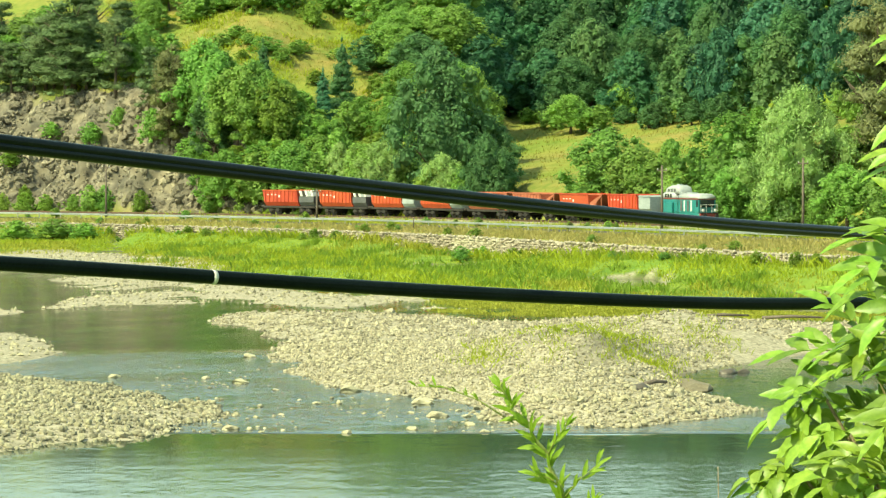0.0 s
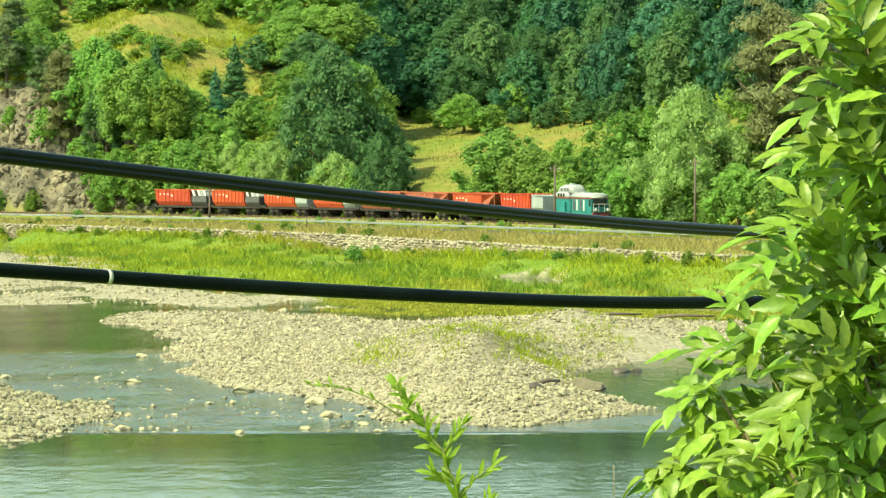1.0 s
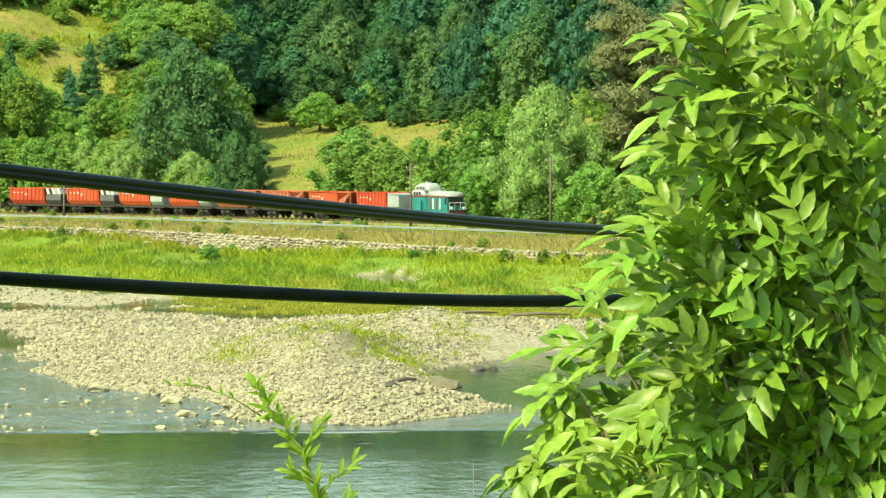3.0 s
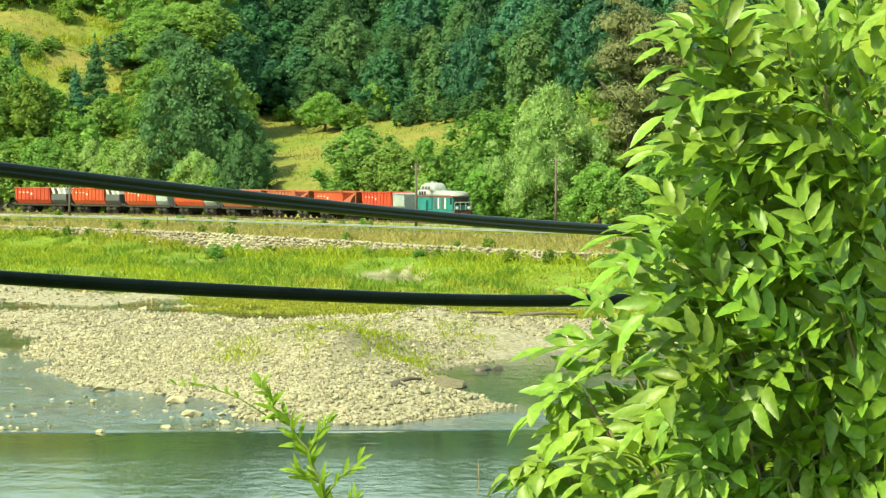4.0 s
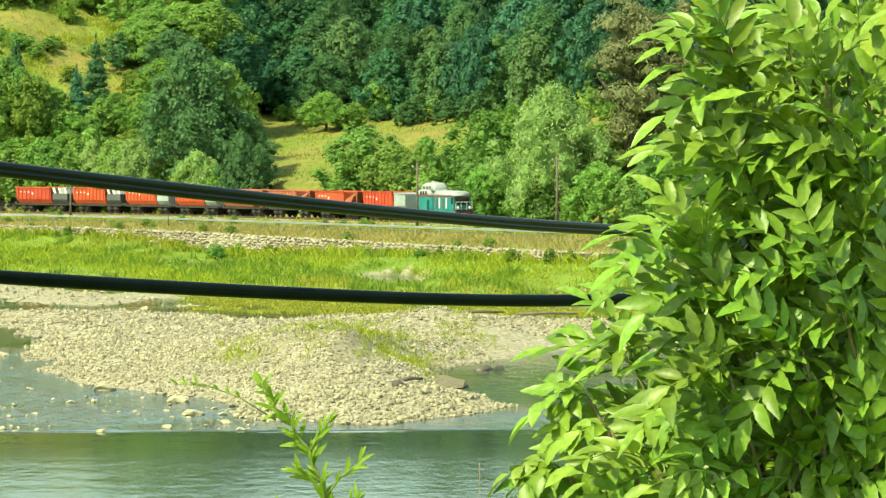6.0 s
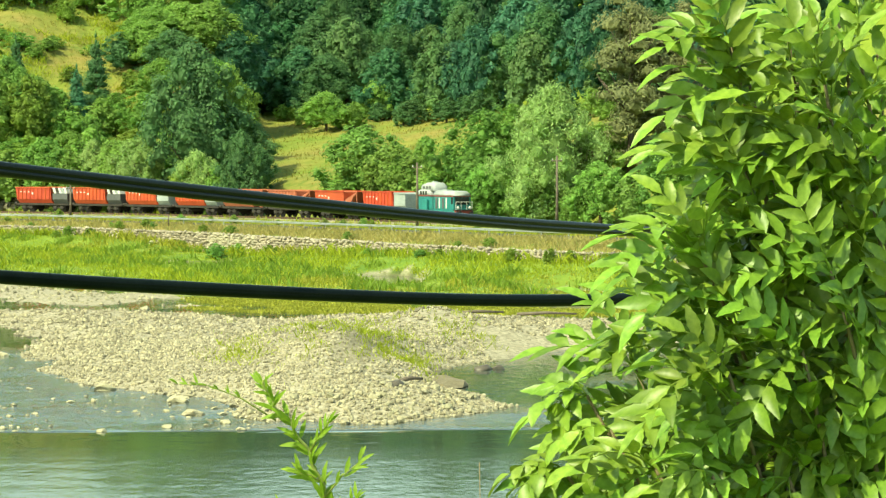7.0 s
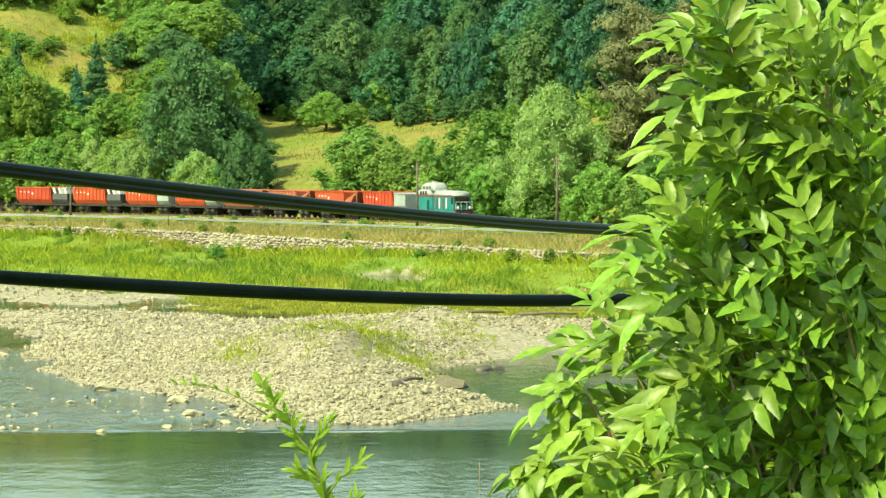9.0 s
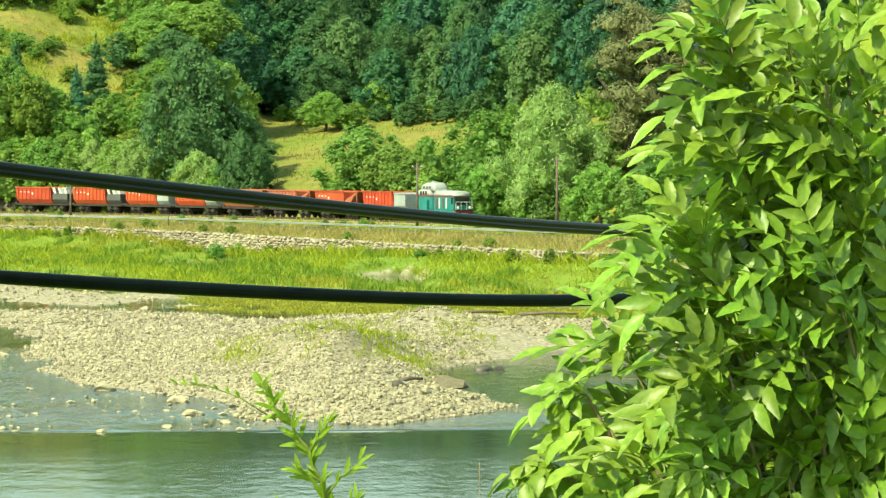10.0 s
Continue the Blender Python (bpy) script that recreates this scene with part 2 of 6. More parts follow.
    cliff = 15.5 * smooth(0, 11, s + 2.6 * wob(x, y, 4.5, 9) + 1.0 * wob(x, y, 1.6, 5)) + 0.42 * np.maximum(0, s - 11) + 1.2 * rough * smooth(0, 4, s) * (1 - smooth(12, 20, s))
    middle = 15 * smooth(0, 28, s) + 0.41 * np.maximum(0, s - 21) + 0.5 * rough * smooth(0, 6, s)
    right = 2.6 * smooth(0, 8, s) + 0.19 * np.clip(s, 0, 53) + 0.62 * np.maximum(0, s - 53) + 0.4 * rough * smooth(0, 6, s)
    hill = np.minimum(cliff * wl_ + middle * wm_ + right * wr_, 36.5 + 2.5 * rough)
    zz = bank + np.where(s > 0, hill, 0)
    far = sw > 1.0
    z = np.where(far, zz, z)
    grass = np.where(far, 1.0, grass)
    gravel = np.where(far, np.where(np.abs(sl) < 2.3, 1.0, 0.0), gravel)
    rock = np.where(far, wl_ * smooth(-0.6, 0.2, s) * (1 - smooth(11.5, 14, s + 1.5 * wob(x, y, 3, 3))), 0)
    wooded = smooth(49, 57, s) * wr_
    dry = np.where(far, np.where(s > 0, (0.62 + 0.4 * wob(x, y, 9, 11) + 0.25 * wob(x, y, 2.5, 4)) * (1 - wooded), 0.62 + 0.35 * wob(x, y, 5, 2)), 0.0)
    # near bank on which the camera stands
    near = 7.9 - 8.9 * smooth(3, 62, y) + 0.15 * wob(x, y, 3, 12)
    z = np.where(y < 66, np.maximum(near, -1.0), z)
    grass = np.where(y < 55, 1.0, grass)
    return z, np.clip(gravel, 0, 1), np.clip(grass, 0, 1), np.clip(dry, 0, 1), np.clip(rock, 0, 1)


def ground_z(x, y):
    return float(plan(np.array([x]), np.array([y]))[0][0])


# ---- end of plan ----
def mesh_of(name, verts, faces, materials, smooth_shade=False, index=None):
    me = bpy.data.meshes.new(name)
    me.from_pydata(verts if isinstance(verts, list) else verts.tolist(), [], faces if isinstance(faces, list) else faces.tolist())
    for m in materials if isinstance(materials, (list, tuple)) else [materials]:
        me.materials.append(m)
    if index is not None:
        me.polygons.foreach_set("material_index", np.asarray(index, np.int32))
    if smooth_shade:
        me.polygons.foreach_set("use_smooth", np.ones(len(me.polygons), bool))
    me.update()
    return me


def child(name, me, parent, label="", m=None):
    ob = new(name, me)
    ob.parent = parent
    if m is not None:
        ob.matrix_basis = m
    return tagged(ob, label) if label else ob


def part(name, bm, material, parent, label="", smooth_shade=False):
    me = bpy.data.meshes.new(name)
    bm.to_mesh(me)
    bm.free()
    me.materials.append(material)
    if smooth_shade:
        me.polygons.foreach_set("use_smooth", np.ones(len(me.polygons), bool))
    return child(name, me, parent, label)


def thing(name, m, label, category, group="", kind=""):
    ob = new(name)
    ob.matrix_basis = m
    return tagged(ob, label, category, group, kind)


def add_box(bm, x0, x1, y0, y1, z0, z1, bevel=0.0):
    vs = bmesh.ops.create_cube(bm, size=1.0)["verts"]
    for v in vs:
        v.co = Vector(((x0 + x1) / 2 + v.co.x * (x1 - x0), (y0 + y1) / 2 + v.co.y * (y1 - y0), (z0 + z1) / 2 + v.co.z * (z1 - z0)))
    if bevel:
        es = list({e for v in vs for e in v.link_edges})
        bmesh.ops.bevel(bm, geom=es, offset=bevel, segments=1, affect="EDGES")
    return vs


def box(x0, x1, y0, y1, z0, z1, bevel=0.0):
    bm = bmesh.new()
    add_box(bm, x0, x1, y0, y1, z0, z1, bevel)
    return bm


def add_cyl(bm, p, q, r0, r1=None, n=12):
    p, q = Vector(p), Vector(q)
    m = Matrix.Translation((p + q) / 2) @ (q - p).to_track_quat("Z", "Y").to_matrix().to_4x4()
    bmesh.ops.create_cone(bm, cap_ends=True, segments=n, radius1=r0, radius2=r0 if r1 is None else r1, depth=(q - p).length, matrix=m)


def tube(points, radii, n=8):
    """Vertices and faces of a tube along points."""
    pts = [Vector(p) for p in points]
    verts, faces = [], []
    for i, p in enumerate(pts):
        d = (pts[min(i + 1, len(pts) - 1)] - pts[max(i - 1, 0)]).normalized()
        a = d.orthogonal().normalized() if i == 0 else (a - d * a.dot(d)).normalized()
        b = d.cross(a)
        r = radii[i] if isinstance(radii, (list, tuple)) else radii
        for k in range(n):
            t = 2 * math.pi * k / n
            verts.append(tuple(p + (a * math.cos(t) + b * math.sin(t)) * r))
    for i in range(len(pts) - 1):
        for k in range(n):
            faces.append((i * n + k, i * n + (k + 1) % n, (i + 1) * n + (k + 1) % n, (i + 1) * n + k))
    faces += [tuple(range(n))[::-1], tuple(range((len(pts) - 1) * n, len(pts) * n))]
    return verts, faces


# ---- ground and water ----
def axis(*spans):
    out = []
    for a, b, step in spans:
        out += list(np.arange(a, b - 1e-6, step))
    return np.array(out + [spans[-1][1]])


M_GROUND = bpy.data.materials.new("ground")


def ground_material():
    m = M_GROUND
    m.use_nodes = True
    n, l = m.node_tree.nodes, m.node_tree.links
    p = n["Principled BSDF"]
    p.inputs["Roughness"].default_value = 0.95
    p.inputs["Specular IOR Level"].default_value = 0.2
    tc = n.new("ShaderNodeTexCoord")

    def noise_tex(scale, detail=6):
        t = n.new("ShaderNodeTexNoise")
        t.inputs["Scale"].default_value, t.inputs["Detail"].default_value = scale, detail
        l.new(tc.outputs["Object"], t.inputs["Vector"])
        return t

    def ramp(src, lo, hi, c1, c2):
        r = n.new("ShaderNodeValToRGB")
        r.color_ramp.elements[0].position, r.color_ramp.elements[1].position = lo, hi
        r.color_ramp.elements[0].color, r.color_ramp.elements[1].color = (*c1, 1), (*c2, 1)
        l.new(src, r.inputs[0])
        return r.outputs[0]

    def attr(name):
        a = n.new("ShaderNodeAttribute")
        a.attribute_name = name
        return a.outputs["Fac"]

    def mix(fac, a, b):
        x = n.new("ShaderNodeMix")
        x.data_type = "RGBA"
        l.new(fac, x.inputs["Factor"])
        l.new(a, x.inputs["A"])
        l.new(b, x.inputs["B"])
        return x.outputs["Result"]

    big, mid, fine = noise_tex(0.12), noise_tex(0.9), noise_tex(6.0)
    vor = n.new("ShaderNodeTexVoronoi")
    vor.inputs["Scale"].default_value = 5.5
    l.new(tc.outputs["Object"], vor.inputs["Vector"])
    bed = ramp(mid.outputs[0], 0.35, 0.65, (0.06, 0.055, 0.035), (0.14, 0.125, 0.085))
    grav = ramp(vor.outputs["Color"], 0.1, 0.9, (0.20, 0.18, 0.125), (0.40, 0.365, 0.27))
    grass = mix(fine.outputs[0], ramp(mid.outputs[0], 0.35, 0.65, (0.10, 0.18, 0.02), (0.19, 0.27, 0.035)), ramp(big.outputs[0], 0.35, 0.65, (0.10, 0.17, 0.03), (0.20, 0.25, 0.04)))
    dry = mix(fine.outputs[0], ramp(mid.outputs[0], 0.35, 0.65, (0.115, 0.14, 0.035), (0.28, 0.215, 0.075)), ramp(big.outputs[0], 0.4, 0.6, (0.13, 0.18, 0.03), (0.27, 0.215, 0.065)))
    crag = mix(fine.outputs[0], ramp(mid.outputs[0], 0.3, 0.7, (0.05, 0.047, 0.038), (0.27, 0.25, 0.19)), ramp(noise_tex(0.35).outputs[0], 0.4, 0.62, (0.06, 0.055, 0.045), (0.25, 0.21, 0.14)))
    c = mix(attr("grass"), bed, grass)
    c = mix(attr("dry"), c, dry)
    c = mix(attr("gravel"), c, grav)
    c = mix(attr("rock"), c, crag)
    l.new(c, p.inputs["Base Color"])
    bp = n.new("ShaderNodeBump")
    bp.inputs["Strength"].default_value, bp.inputs["Distance"].default_value = 0.7, 0.25
    l.new(mid.outputs[0], bp.inputs["Height"])
    l.new(bp.outputs[0], p.inputs["Normal"])


def build_ground():
    ground_material()
    gx = axis((-3000, -300, 150), (-300, -80, 8), (-80, -50, 1.5), (-50, 55, 0.8), (55, 100, 2.0), (100, 300, 8), (300, 3000, 150))
    gy = axis((-3000, -200, 150), (-200, -20, 12), (-20, 66, 1.2), (66, 94, 1.0), (94, 200, 0.5), (200, 330, 1.1), (330, 420, 0.8), (420, 520, 1.6), (520, 900, 20), (900, 3000, 150))
    X, Y = np.meshgrid(gx, gy)
    z, gravel, grass, dry, rock = plan(X.ravel(), Y.ravel())
    # the crag is broken into ledges
    zr = np.round(z / 1.7 + 0.3 * wob(X.ravel(), z, 2.0, 3)) * 1.7
    z = z + rock * 0.6 * (zr - z) + rock * (0.45 * wob(X.ravel(), z * 2, 0.9, 4) + 0.6 * wob(X.ravel(), Y.ravel(), 1.1, 6))
    w = len(gx)
    i = np.arange(len(z)).reshape(X.shape)
    faces = np.stack([i[:-1, :-1], i[:-1, 1:], i[1:, 1:], i[1:, :-1]], -1).reshape(-1, 4)
    me = mesh_of("ground", np.stack([X.ravel(), Y.ravel(), z], 1), faces, M_GROUND, True)
    for name, v in (("gravel", gravel), ("grass", grass), ("dry", dry * grass), ("rock", rock)):
        me.attributes.new(name, "FLOAT", "POINT").data.foreach_set("value", v.astype(np.float32))
    tagged(new("ground", me), "river bed, grassy banks and wooded hillside", "ground", kind="structure")


build_ground()

M_WATER = bpy.data.materials.new("river_water")


def water_material():
    m = M_WATER
    m.use_nodes = True
    n, l = m.node_tree.nodes, m.node_tree.links
    p = n["Principled BSDF"]
    p.inputs["Base Color"].default_value = (0.055, 0.085, 0.07, 1)
    p.inputs["Roughness"].default_value = 0.17
    p.inputs["IOR"].default_value = 1.33
    tc = n.new("ShaderNodeTexCoord")

    def layer(sx, sy, scale, detail=3.0):
        mp = n.new("ShaderNodeMapping")
        mp.inputs["Scale"].default_value = (sx, sy, 1)
        l.new(tc.outputs["Object"], mp.inputs["Vector"])
        t = n.new("ShaderNodeTexNoise")
        t.inputs["Scale"].default_value, t.inputs["Detail"].default_value = scale, detail
        l.new(mp.outputs[0], t.inputs["Vector"])
        return t.outputs["Fac"]

    def math_node(op, a, b):
        x = n.new("ShaderNodeMath")
        x.operation = op
        for s_, v in zip(x.inputs, (a, b)):
            if isinstance(v, float):
                s_.default_value = v
            else:
                l.new(v, s_)
        return x.outputs[0]

    blur = n.new("ShaderNodeAttribute")
    blur.attribute_name = "blur"
    l.new(blur.outputs["Fac"], p.inputs["Roughness"])
    ripple = n.new("ShaderNodeAttribute")
    ripple.attribute_name = "ripple"
    calm = math_node("ADD", math_node("MULTIPLY", layer(0.5, 0.5, 1.2), 0.05), math_node("MULTIPLY", layer(1.6, 1.6, 1.0), 0.02))
    chop = math_node("ADD", layer(1.3, 0.5, 1.0), math_node("ADD", math_node("MULTIPLY", layer(4.0, 1.3, 1.0), 0.55), math_node("MULTIPLY", layer(9.0, 3.0, 1.0), 0.3)))
    patchy = layer(0.35, 0.12, 0.9)
    chop = math_node("MULTIPLY", math_node("MULTIPLY", chop, ripple.outputs["Fac"]), math_node("ADD", patchy, 0.3))
    h = math_node("ADD", calm, chop)
    # the stony bed shows through where it is shallow
    bed = n.new("ShaderNodeValToRGB")
    bed.color_ramp.elements[0].position, bed.color_ramp.elements[1].position = 0.38, 0.66
    bed.color_ramp.elements[0].color, bed.color_ramp.elements[1].color = (0.022, 0.032, 0.026, 1), (0.125, 0.12, 0.085, 1)
    l.new(layer(1.6, 0.6, 1.0, 5.0), bed.inputs[0])
    mx = n.new("ShaderNodeMix")
    mx.data_type = "RGBA"
    mx.inputs["A"].default_value = (0.045, 0.062, 0.04, 1)
    l.new(ripple.outputs["Fac"], mx.inputs["Factor"])
    l.new(bed.outputs[0], mx.inputs["B"])
    l.new(mx.outputs["Result"], p.inputs["Base Color"])
    bp = n.new("ShaderNodeBump")
    bp.inputs["Strength"].default_value, bp.inputs["Distance"].default_value = 1.0, 0.2
    l.new(h, bp.inputs["Height"])
    l.new(bp.outputs[0], p.inputs["Normal"])


water_material()


def build_water():
    gx = axis((-900, -60, 60), (-60, 60, 1.5), (60, 900, 60))
    gy = axis((30, 90, 3), (90, 200, 0.5), (200, 340, 4), (340, 470, 20))
    X, Y = np.meshgrid(gx, gy)
    x, y = X.ravel(), Y.ravel()
    edge = 104.0 + 0.25 * wob(x, y, 3, 2)
    rip = smooth(0, 0.5, y - edge) * (0.65 + 0.35 * wob(x, y, 3, 5))
    rip *= 1 - 0.75 * smooth(146, 152, y + 2 * wob(x, y, 4, 1))
    # the sheltered side channel behind the bar lies still
    still = smooth(8.0, 9.5, x) * smooth(110, 114, y) * (1 - smooth(140, 150, y))
    rip = rip * (1 - 0.72 * still)
    rip += 0.06 * (1 - smooth(93, 98, y))
    i = np.arange(len(x)).reshape(X.shape)
    faces = np.stack([i[:-1, :-1], i[:-1, 1:], i[1:, 1:], i[1:, :-1]], -1).reshape(-1, 4)
    me = mesh_of("water", np.stack([x, y, np.zeros(len(x))], 1), faces, M_WATER)
    me.attributes.new("ripple", "FLOAT", "POINT").data.foreach_set("value", np.clip(rip, 0, 1).astype(np.float32))
    # finely ruffled water is dull, sheltered water is glassy
    dull = 0.08 - 0.04 * smooth(95, 100, y + 0.8 * wob(x, y, 5, 7)) + 0.07 * smooth(0, 0.5, y - edge) - 0.08 * smooth(146, 152, y + 2 * wob(x, y, 4, 1))
    dull = dull * (1 - 0.35 * still)
    me.attributes.new("blur", "FLOAT", "POINT").data.foreach_set("value", dull.astype(np.float32))
    tagged(new("water", me), "shallow green river water with ripples", "water", kind="structure")


build_water()


# ---- trees ----
ICO = bmesh.new()
bmesh.ops.create_icosphere(ICO, subdivisions=1, radius=1.0)
ICO_V = np.array([v.co[:] for v in ICO.verts])
ICO_F = np.array([[v.index for v in f.verts] for f in ICO.faces])
ICO.free()
ICO2 = bmesh.new()
bmesh.ops.create_icosphere(ICO2, subdivisions=2, radius=1.0)
ICO2_V = np.array([v.co[:] for v in ICO2.verts])
ICO2_F = np.array([[v.index for v in f.verts] for f in ICO2.faces])
ICO2.free()


def unit(rng, k):
    d = rng.normal(size=(k, 3))
    return d / np.linalg.norm(d, axis=1)[:, None]


def leaf_cards(rng, centres, out, size, droop=0.0, slim=0.6):
    """Small rhombic leaf sprays at centres, facing roughly outwards."""
    k = len(centres)
    nrm = out + np.array([-0.15, -0.15, 0.35]) + 0.6 * unit(rng, k)
    nrm /= np.linalg.norm(nrm, axis=1)[:, None]
    a = np.cross(nrm, unit(rng, k))
    a[:, 2] -= droop
    a /= np.linalg.norm(a, axis=1)[:, None] + 1e-9
    b = np.cross(nrm, a)
    s = size * rng.uniform(0.6, 1.3, (k, 1))
    v = np.stack([centres - a * s - b * s * slim, centres + b * s * slim * 1.1, centres + a * s - b * s * slim * 0.5], 1).reshape(-1, 3)
    f = np.arange(3 * k).reshape(-1, 3)
    return v, f


def crown_mesh(name, rng, lobes, leaves, size, material, droop=0.0, slim=0.6, core=0.70):
    """A crown of many leaf sprays over lumpy inner masses. lobes: centre and radii."""
    vs, fs, base = [], [], 0
    area = np.array([(r[0] * r[1] + r[0] * r[2]) for _, r in lobes])
    for (c, r), share in zip(lobes, area / area.sum()):
        c, r = np.array(c), np.array(r)
        iv, jf = (ICO2_V, ICO2_F) if r[0] > 0.16 else (ICO_V, ICO_F)
        bump = 1 + 0.12 * rng.normal(size=(len(iv), 1))
        v = c + iv * r * core * bump
        vs.append(v)
        fs += (jf + base).tolist()
        base += len(v)
        k = max(6, int(leaves * share))
        d = unit(rng, k)
        d[:, 2] = np.where(d[:, 2] < -0.45, -d[:, 2], d[:, 2])
        cen = c + d * r * rng.uniform(0.66, 1.28, (k, 1))
        v, f = leaf_cards(rng, cen, d, size, droop, slim)
        vs.append(v)
        fs += (f + base).tolist()
        base += len(v)
    return mesh_of(name, np.concatenate(vs), fs, material)


def trunk_mesh(name, rng, height, radius, limbs, reach):
    vs, fs = [], []

    def add(points, radii):
        v, f = tube(points, radii, 5)
        b = len(vs)
        vs.extend(v)
        fs.extend([tuple(i + b for i in q) for q in f])

    add([(0, 0, -0.06), (0.01, 0, height * 0.35), (rng.normal() * 0.015, 0.01, height * 0.7), (0, 0, height)], [radius * 1.4, radius, radius * 0.6, radius * 0.15])
    for _ in range(limbs):
        z = rng.uniform(0.3, 0.8) * height
        t = rng.uniform(0, 6.28)
        d = np.array([math.cos(t), math.sin(t), 0]) * reach
        add([(0, 0, z), tuple(d * 0.5 + [0, 0, z + 0.07]), tuple(d + [0, 0, z + 0.17])], [radius * 0.45, radius * 0.3, radius * 0.08])
    return mesh_of(name, vs, fs, M_BARK, True)


def broadleaf(seed, material, leaves=6000, size=0.0185, bare=0.12, lean=1.0, droop=0.0, slim=0.6, clumps=60, lump=1.0, core=0.70):
    """Unit tree: 1 high, about 0.8 wide. Many small leaf masses over an uneven, ovoid crown."""
    rng = np.random.default_rng(seed)
    mid = (1 + bare) / 2
    lobes = [((0, 0, mid), (0.25, 0.25, (1 - bare) * 0.40)), ((0.06, -0.04, mid - 0.12), (0.27, 0.26, (1 - bare) * 0.26))]
    ph = rng.uniform(0, 6.28, 4)
    for k in range(clumps):
        h = bare + (0.98 - bare) * (0.04 + 0.96 * (k + rng.uniform(0, 1)) / clumps)
        t = k * 2.4 + rng.uniform(-0.5, 0.5)
        e = (h - bare) / (1 - bare)
        w = 0.40 * math.sin(math.pi * min(1.0, 0.16 + 0.86 * e)) ** 0.62
        w *= 1 + 0.16 * math.sin(2 * t + ph[0]) + 0.13 * math.sin(3 * t + 5 * e + ph[1]) + 0.10 * math.sin(9 * e + ph[2])
        r = rng.uniform(0.04, 0.10) * lump
        q = max(0.0, w - r * 0.6) * rng.uniform(0.72, 1.16)
        lobes.append(((math.cos(t) * q * lean, math.sin(t) * q, min(h, 0.985 - r * 0.5)), (r, r, r * rng.uniform(0.8, 1.3))))
    return trunk_mesh("trunk", rng, 0.75, 0.022, 7, 0.2), crown_mesh("crown", rng, lobes, leaves, size, material, droop, slim, core)


def conifer(seed, material, leaves=6000, wide=0.27, tiers=15):
    rng = np.random.default_rng(seed)
    lobes = []
    for k in range(tiers):
        h = 0.1 + 0.85 * k / (tiers - 1)
        w = wide * (1 - 0.9 * k / (tiers - 1)) + 0.02
        for j in range(5 if k < tiers - 2 else 1):
            t = j * 1.257 + k * 0.8 + rng.uniform(-0.4, 0.4)
            q = w * rng.uniform(0.4, 0.75) if k < tiers - 2 else 0
            lobes.append(((math.cos(t) * q, math.sin(t) * q, h + rng.uniform(-0.03, 0.03)), (w * 0.6, w * 0.6, 0.055)))
    return trunk_mesh("trunk", rng, 0.95, 0.016, 8, wide * 0.5), crown_mesh("crown", rng, lobes, leaves, 0.016, material, 0.3, 0.35, core=0.7)


def pine(seed, material, leaves=9000):
    rng = np.random.default_rng(seed)
    lobes = []
    for k in range(70):
        h = rng.uniform(0.10, 0.97)
        w = 0.30 * (1 - 0.75 * max(0, (h - 0.45)) / 0.55)
        t = rng.uniform(0, 6.28)
        q = w * rng.uniform(0.2, 0.9)
        r = rng.uniform(0.045, 0.10)
        lobes.append(((math.cos(t) * q, math.sin(t) * q, h), (r * 1.25, r * 1.25, r * 0.65)))
    return trunk_mesh("trunk", rng, 0.92, 0.02, 12, 0.22), crown_mesh("crown", rng, lobes, leaves, 0.015, material, 0.0, 0.30, core=0.62)


KINDS = {
    "green": ([broadleaf(s, M_LEAF) for s in (1, 2, 3)], "tree", "tree", "full-leaved mid-green broadleaf tree on the hillside"),
    "dark": ([broadleaf(s, M_LEAF_DARK, 9500, 0.015) for s in (4, 5)], "tree", "tree", "dense dark green broadleaf tree on the slope"),
    "forest": ([broadleaf(s, M_LEAF_FOREST, 2700, 0.027, bare=-0.04, clumps=48, lump=1.1, core=0.74) for s in (6, 7, 8, 9)], "tree", "tree", "tall forest tree on the steep wooded hill"),
    "midforest": ([broadleaf(s, M_LEAF_MID, 2700, 0.027, bare=-0.04, clumps=48, lump=1.1, core=0.74) for s in (26, 27)], "tree", "tree", "paler green forest tree on the steep hill"),
    "yellow": ([broadleaf(10, M_LEAF_YELLOW)], "tree", "tree", "yellowish green broadleaf tree on the slope"),
    "willow": ([broadleaf(11, M_LEAF_PALE, 19000, 0.0155, bare=0.0, droop=0.6, slim=0.38, clumps=84, core=0.66), broadleaf(12, M_LEAF_PALE, 13000, 0.018, bare=0.0, droop=0.5, slim=0.4, clumps=70, core=0.66)], "willow_tree", "willow", "pale silvery green willow beside the railway"),
    "conifer": ([conifer(13, M_LEAF_DARK), conifer(14, M_LEAF_FOREST)], "conifer_tree", "conifer", "pointed dark green conifer on the slope"),
    "pine": ([pine(15, M_NEEDLE), pine(16, M_NEEDLE)], "pine_tree", "pine", "dark pine with layered branches above the crag"),
    "brownpine": ([pine(17, M_NEEDLE_BROWN, 12000)], "pine_tree", "pine", "tall brownish pine at the wood's edge"),
    "bush": ([broadleaf(s, M_LEAF, 2000, 0.032, bare=-0.1, clumps=34) for s in (18, 19)], "bush", "bush", "rounded green bush growing on the bank"),
    "darkbush": ([broadleaf(s, M_LEAF_DARK, 2000, 0.032, bare=-0.1, clumps=34) for s in (22, 23)], "bush", "bush", "dark rounded bush on the slope"),
    "lightbush": ([broadleaf(s, M_LEAF_YELLOW, 2000, 0.032, bare=-0.1, clumps=34) for s in (20, 21)], "bush", "bush", "light green bush growing on the slope"),
}
tree_rng = random.Random(5)


